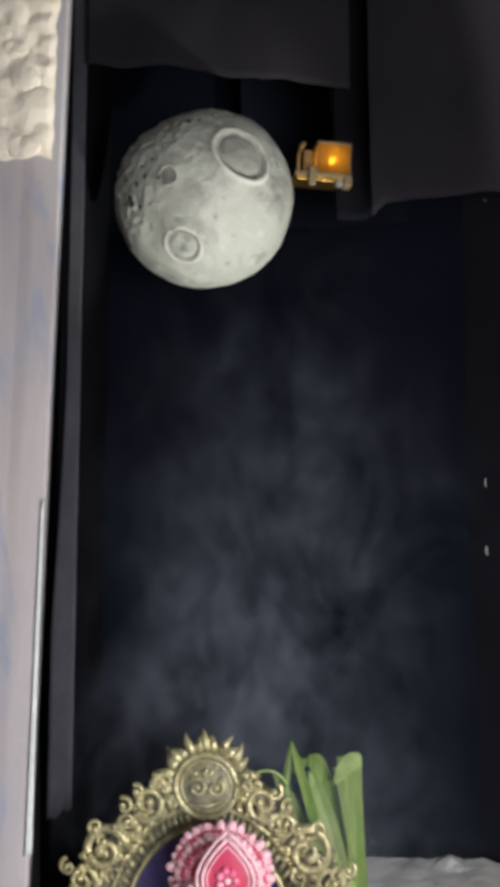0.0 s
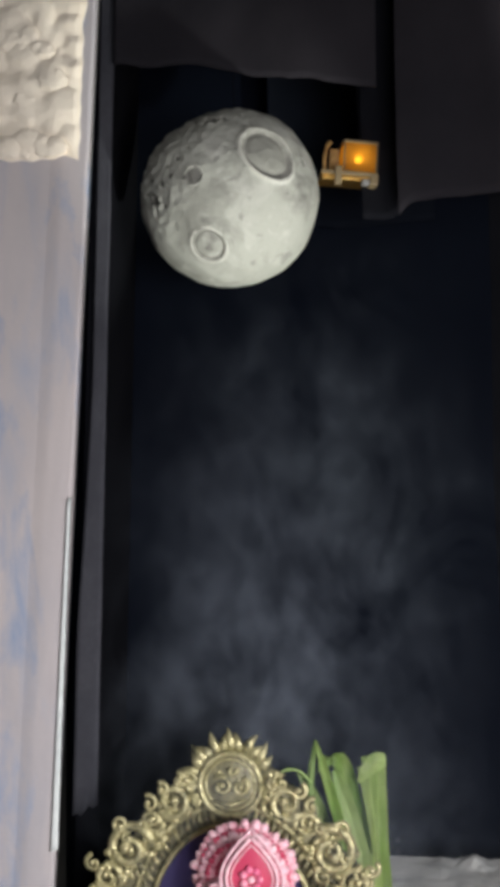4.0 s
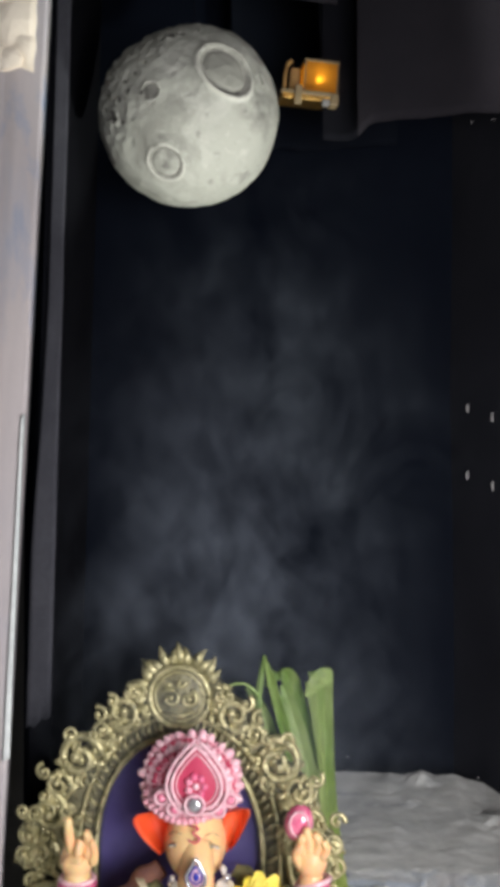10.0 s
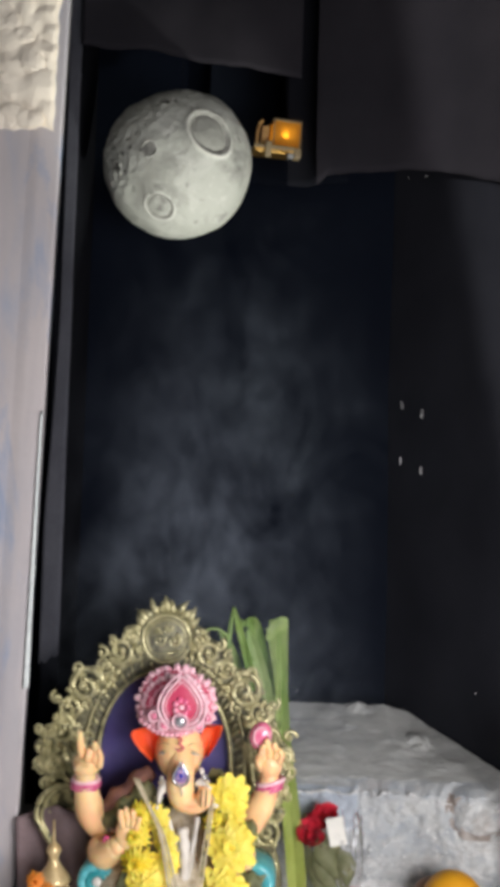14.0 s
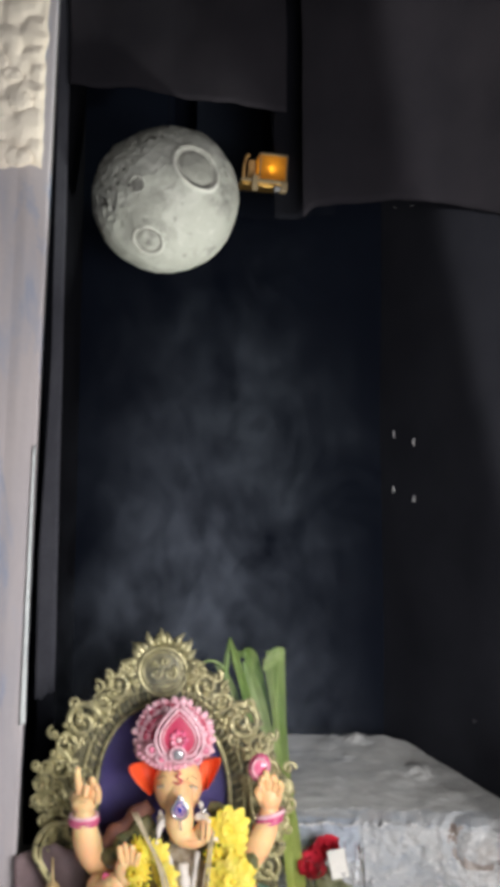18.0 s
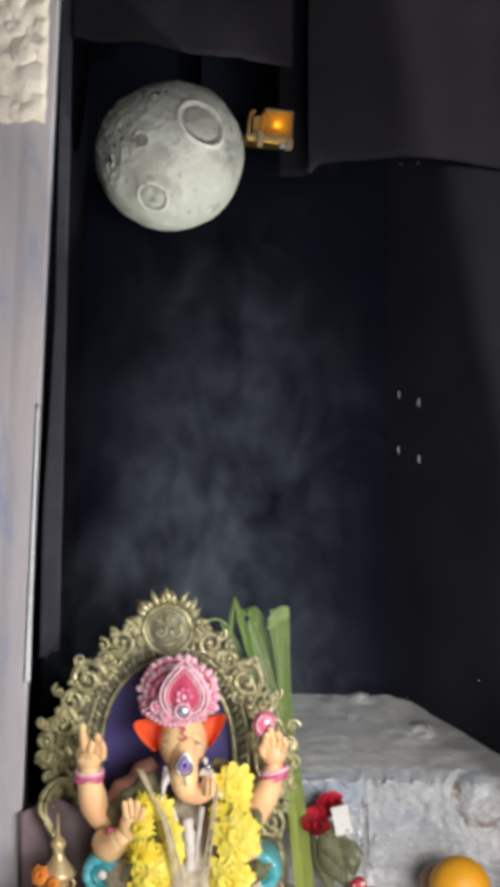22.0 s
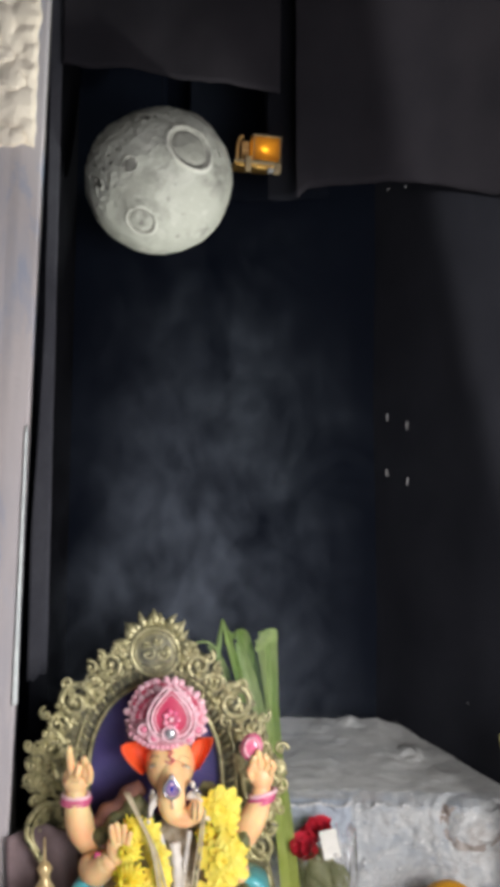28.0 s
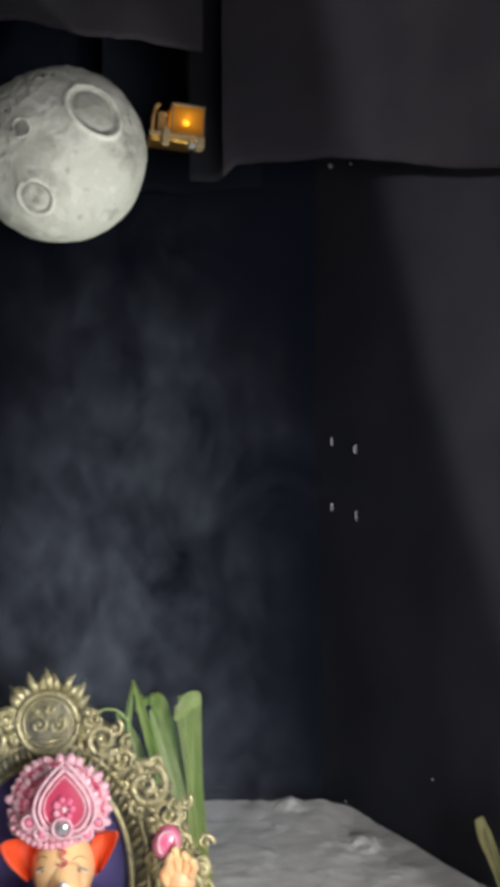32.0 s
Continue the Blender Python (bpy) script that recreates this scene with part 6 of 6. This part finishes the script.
for j in range(18):
    t = j / 17
    a = Vector((0.358, 1.296, 0.881)).lerp(Vector((0.36, 1.296, 0.766)), t)
    ln = rnd.uniform(38, 60) * KL
    dirv = Vector((0.85, -0.1, -0.55 + 0.2 * rnd.random())).normalized()
    for sg in (1,):
        d = Vector((dirv.x * sg, dirv.y, dirv.z - (0.5 if sg < 0 else 0)))
        bm = bmesh.new()
        ribbon(bm, [a, a + d * ln * 0.5 + Vector((0, -0.003, 0.003)), a + d * ln + Vector((0, 0, -0.006))], [5 * KL, 8 * KL, 6 * KL, 1 * KL], (0.5, 0.2, 0.8), 0.35, 5)
        part("leaflet", bm, DRY, palm)
offer2 = thing("flower_offering", "yellow and red flower heads lying by the palm spray", "flowers")
for p, R, m in (((0.344, 1.27, 0.747), 20, YELLOW), ((0.361, 1.27, 0.762), 18, ROSE), ((0.363, 1.262, 0.743), 22, YELLOW)):
    blossom(p, R * KL, 5, 14, m, (-0.1, -1, 0.5), 0.9, False, offer2, rnd, 0.3)
bm = bmesh.new()
q = (0.36, 1.285, 0.729)
box(bm, (q[0] - 0.02, 1.27, TABLE), (q[0] + 0.03, 1.31, TABLE + 0.02), 0.004)
part("leaf_bed", bm, LEAF_DK, offer2)

# ---- incense smoke: thin curling veils ----
SMOKE = bpy.data.materials.new("thin_smoke")
SMOKE.use_nodes = True
nt = SMOKE.node_tree
nt.nodes.remove(nt.nodes["Principled BSDF"])
tc = nt.nodes.new("ShaderNodeTexCoord")
mp = nt.nodes.new("ShaderNodeMapping")
mp.inputs["Scale"].default_value = (1.0, 1.0, 0.72)
n1 = nt.nodes.new("ShaderNodeTexNoise")
n1.inputs["Scale"].default_value, n1.inputs["Detail"].default_value, n1.inputs["Distortion"].default_value = 11.0, 9.0, 0.9
n1.inputs["Roughness"].default_value = 0.56
nt.links.new(tc.outputs["Object"], mp.inputs[0])
nt.links.new(mp.outputs[0], n1.inputs["Vector"])
r1 = nt.nodes.new("ShaderNodeMapRange")
r1.inputs["From Min"].default_value, r1.inputs["From Max"].default_value, r1.inputs["To Max"].default_value = 0.40, 0.74, 1.0
nt.links.new(n1.outputs["Fac"], r1.inputs["Value"])
at = nt.nodes.new("ShaderNodeAttribute")
at.attribute_name = "veil_weight"
mu = nt.nodes.new("ShaderNodeMath")
mu.operation = "MULTIPLY"
n2 = nt.nodes.new("ShaderNodeTexNoise")
n2.inputs["Scale"].default_value, n2.inputs["Detail"].default_value, n2.inputs["Distortion"].default_value = 17.0, 6.0, 1.8
nt.links.new(mp.outputs[0], n2.inputs["Vector"])
r2 = nt.nodes.new("ShaderNodeMapRange")
r2.inputs["From Min"].default_value, r2.inputs["From Max"].default_value = 0.36, 0.66
r2.inputs["To Min"].default_value, r2.inputs["To Max"].default_value = 0.55, 1.25
nt.links.new(n2.outputs["Fac"], r2.inputs["Value"])
wisp = nt.nodes.new("ShaderNodeMath")
wisp.operation = "MULTIPLY"
nt.links.new(r1.outputs[0], wisp.inputs[0])
nt.links.new(r2.outputs[0], wisp.inputs[1])
nt.links.new(wisp.outputs[0], mu.inputs[0])
nt.links.new(at.outputs["Fac"], mu.inputs[1])
df, tl, ad = nt.nodes.new("ShaderNodeBsdfDiffuse"), nt.nodes.new("ShaderNodeBsdfTranslucent"), nt.nodes.new("ShaderNodeMixShader")
df.inputs["Color"].default_value = tl.inputs["Color"].default_value = (0.55, 0.63, 0.76, 1)
nt.links.new(df.outputs[0], ad.inputs[1])
nt.links.new(tl.outputs[0], ad.inputs[2])
tr, mx = nt.nodes.new("ShaderNodeBsdfTransparent"), nt.nodes.new("ShaderNodeMixShader")
nt.links.new(mu.outputs[0], mx.inputs[0])
nt.links.new(tr.outputs[0], mx.inputs[1])
nt.links.new(ad.outputs[0], mx.inputs[2])
nt.links.new(mx.outputs[0], nt.nodes["Material Output"].inputs["Surface"])
smoke = tagged(new("incense_smoke"), "faint grey incense smoke drifting up behind the arch", "smoke", kind="stuff")
rnd = random.Random(2)
for n in range(5):
    bm = bmesh.new()
    x0, y0, sway = -0.045 + rnd.uniform(-0.03, 0.03), (1.293, 1.350, 1.41, 1.47, 1.54)[n], (0.2, 0.5, 1, 1, 1)[n]
    ph, lean = rnd.uniform(0, 6), rnd.uniform(-0.02, 0.07)
    top = rnd.uniform(1.46, 1.62)

    def veil(u, v, x0=x0, y0=y0, sway=sway, ph=ph, top=top):
        z = mix(0.86, top, v)
        return Vector((x0 + (u - 0.45) * 0.50, min(y0 + sway * (0.02 * math.sin(5 * u + 5 * v + ph) + 0.008 * math.sin(13 * u + ph)), BACK - 0.01), z))

    lay = bm.verts.layers.float.new("veil_weight")
    g = sheet(bm, 36, 44, veil)
    for i, row in enumerate(g):
        for j, v in enumerate(row):
            u, w = i / 36, j / 44
            heart = 0.42 - 0.07 * (1 - w) ** 3 + lean * w + 0.10 * math.sin(5.5 * w + ph) * w
            broad = 0.16 + 0.10 * math.sin(3 * w + 2 * ph) ** 2 + 0.13 * (1 - w) ** 3
            side = math.exp(-((u - heart) / broad) ** 2) * min(1.0, u * 9) * min(1.0, (1 - u) * 9)
            v[lay] = side * min(1, w * 7) * (1 - w) ** 1.1 * 0.255
    ob = part("veil", bm, SMOKE, smoke)
    ob.visible_shadow = False

# clay pot with a pale flower at the edge of the table
pot = thing("clay_pot", "small brown clay pot with a pale pink flower", "pot")
CLAY = mat("brown_clay", (0.26, 0.17, 0.12), 0.8, col2=(0.34, 0.24, 0.18), scale=40, bump=0.3)
BLUSH = mat("blush_petals", (0.80, 0.52, 0.45), 0.6, col2=(0.85, 0.62, 0.52), scale=60, sss=0.2)
px, py, pz = (-0.294, 1.22, 0.841)
bm = bmesh.new()
prof = ((TABLE, 0.016), (TABLE + 0.012, 0.022), (pz - 0.03, 0.027), (pz - 0.012, 0.024), (pz - 0.006, 0.025), (pz - 0.006, 0.021), (pz - 0.02, 0.019))
rings = [[bm.verts.new((px + r * math.cos(a), py + r * math.sin(a), z)) for a in [k * math.pi / 12 for k in range(24)]] for z, r in prof]
for a, b in zip(rings, rings[1:]):
    for k in range(24):
        bm.faces.new((a[k], a[(k + 1) % 24], b[(k + 1) % 24], b[k]))
bm.faces.new(rings[0]), bm.faces.new(rings[-1])
part("body", bm, CLAY, pot)
blossom((px, py - 0.018, pz - 0.004), 0.013, 3, 9, BLUSH, (0.1, -1, 0.5), 0.6, False, pot, rnd, 0.6)
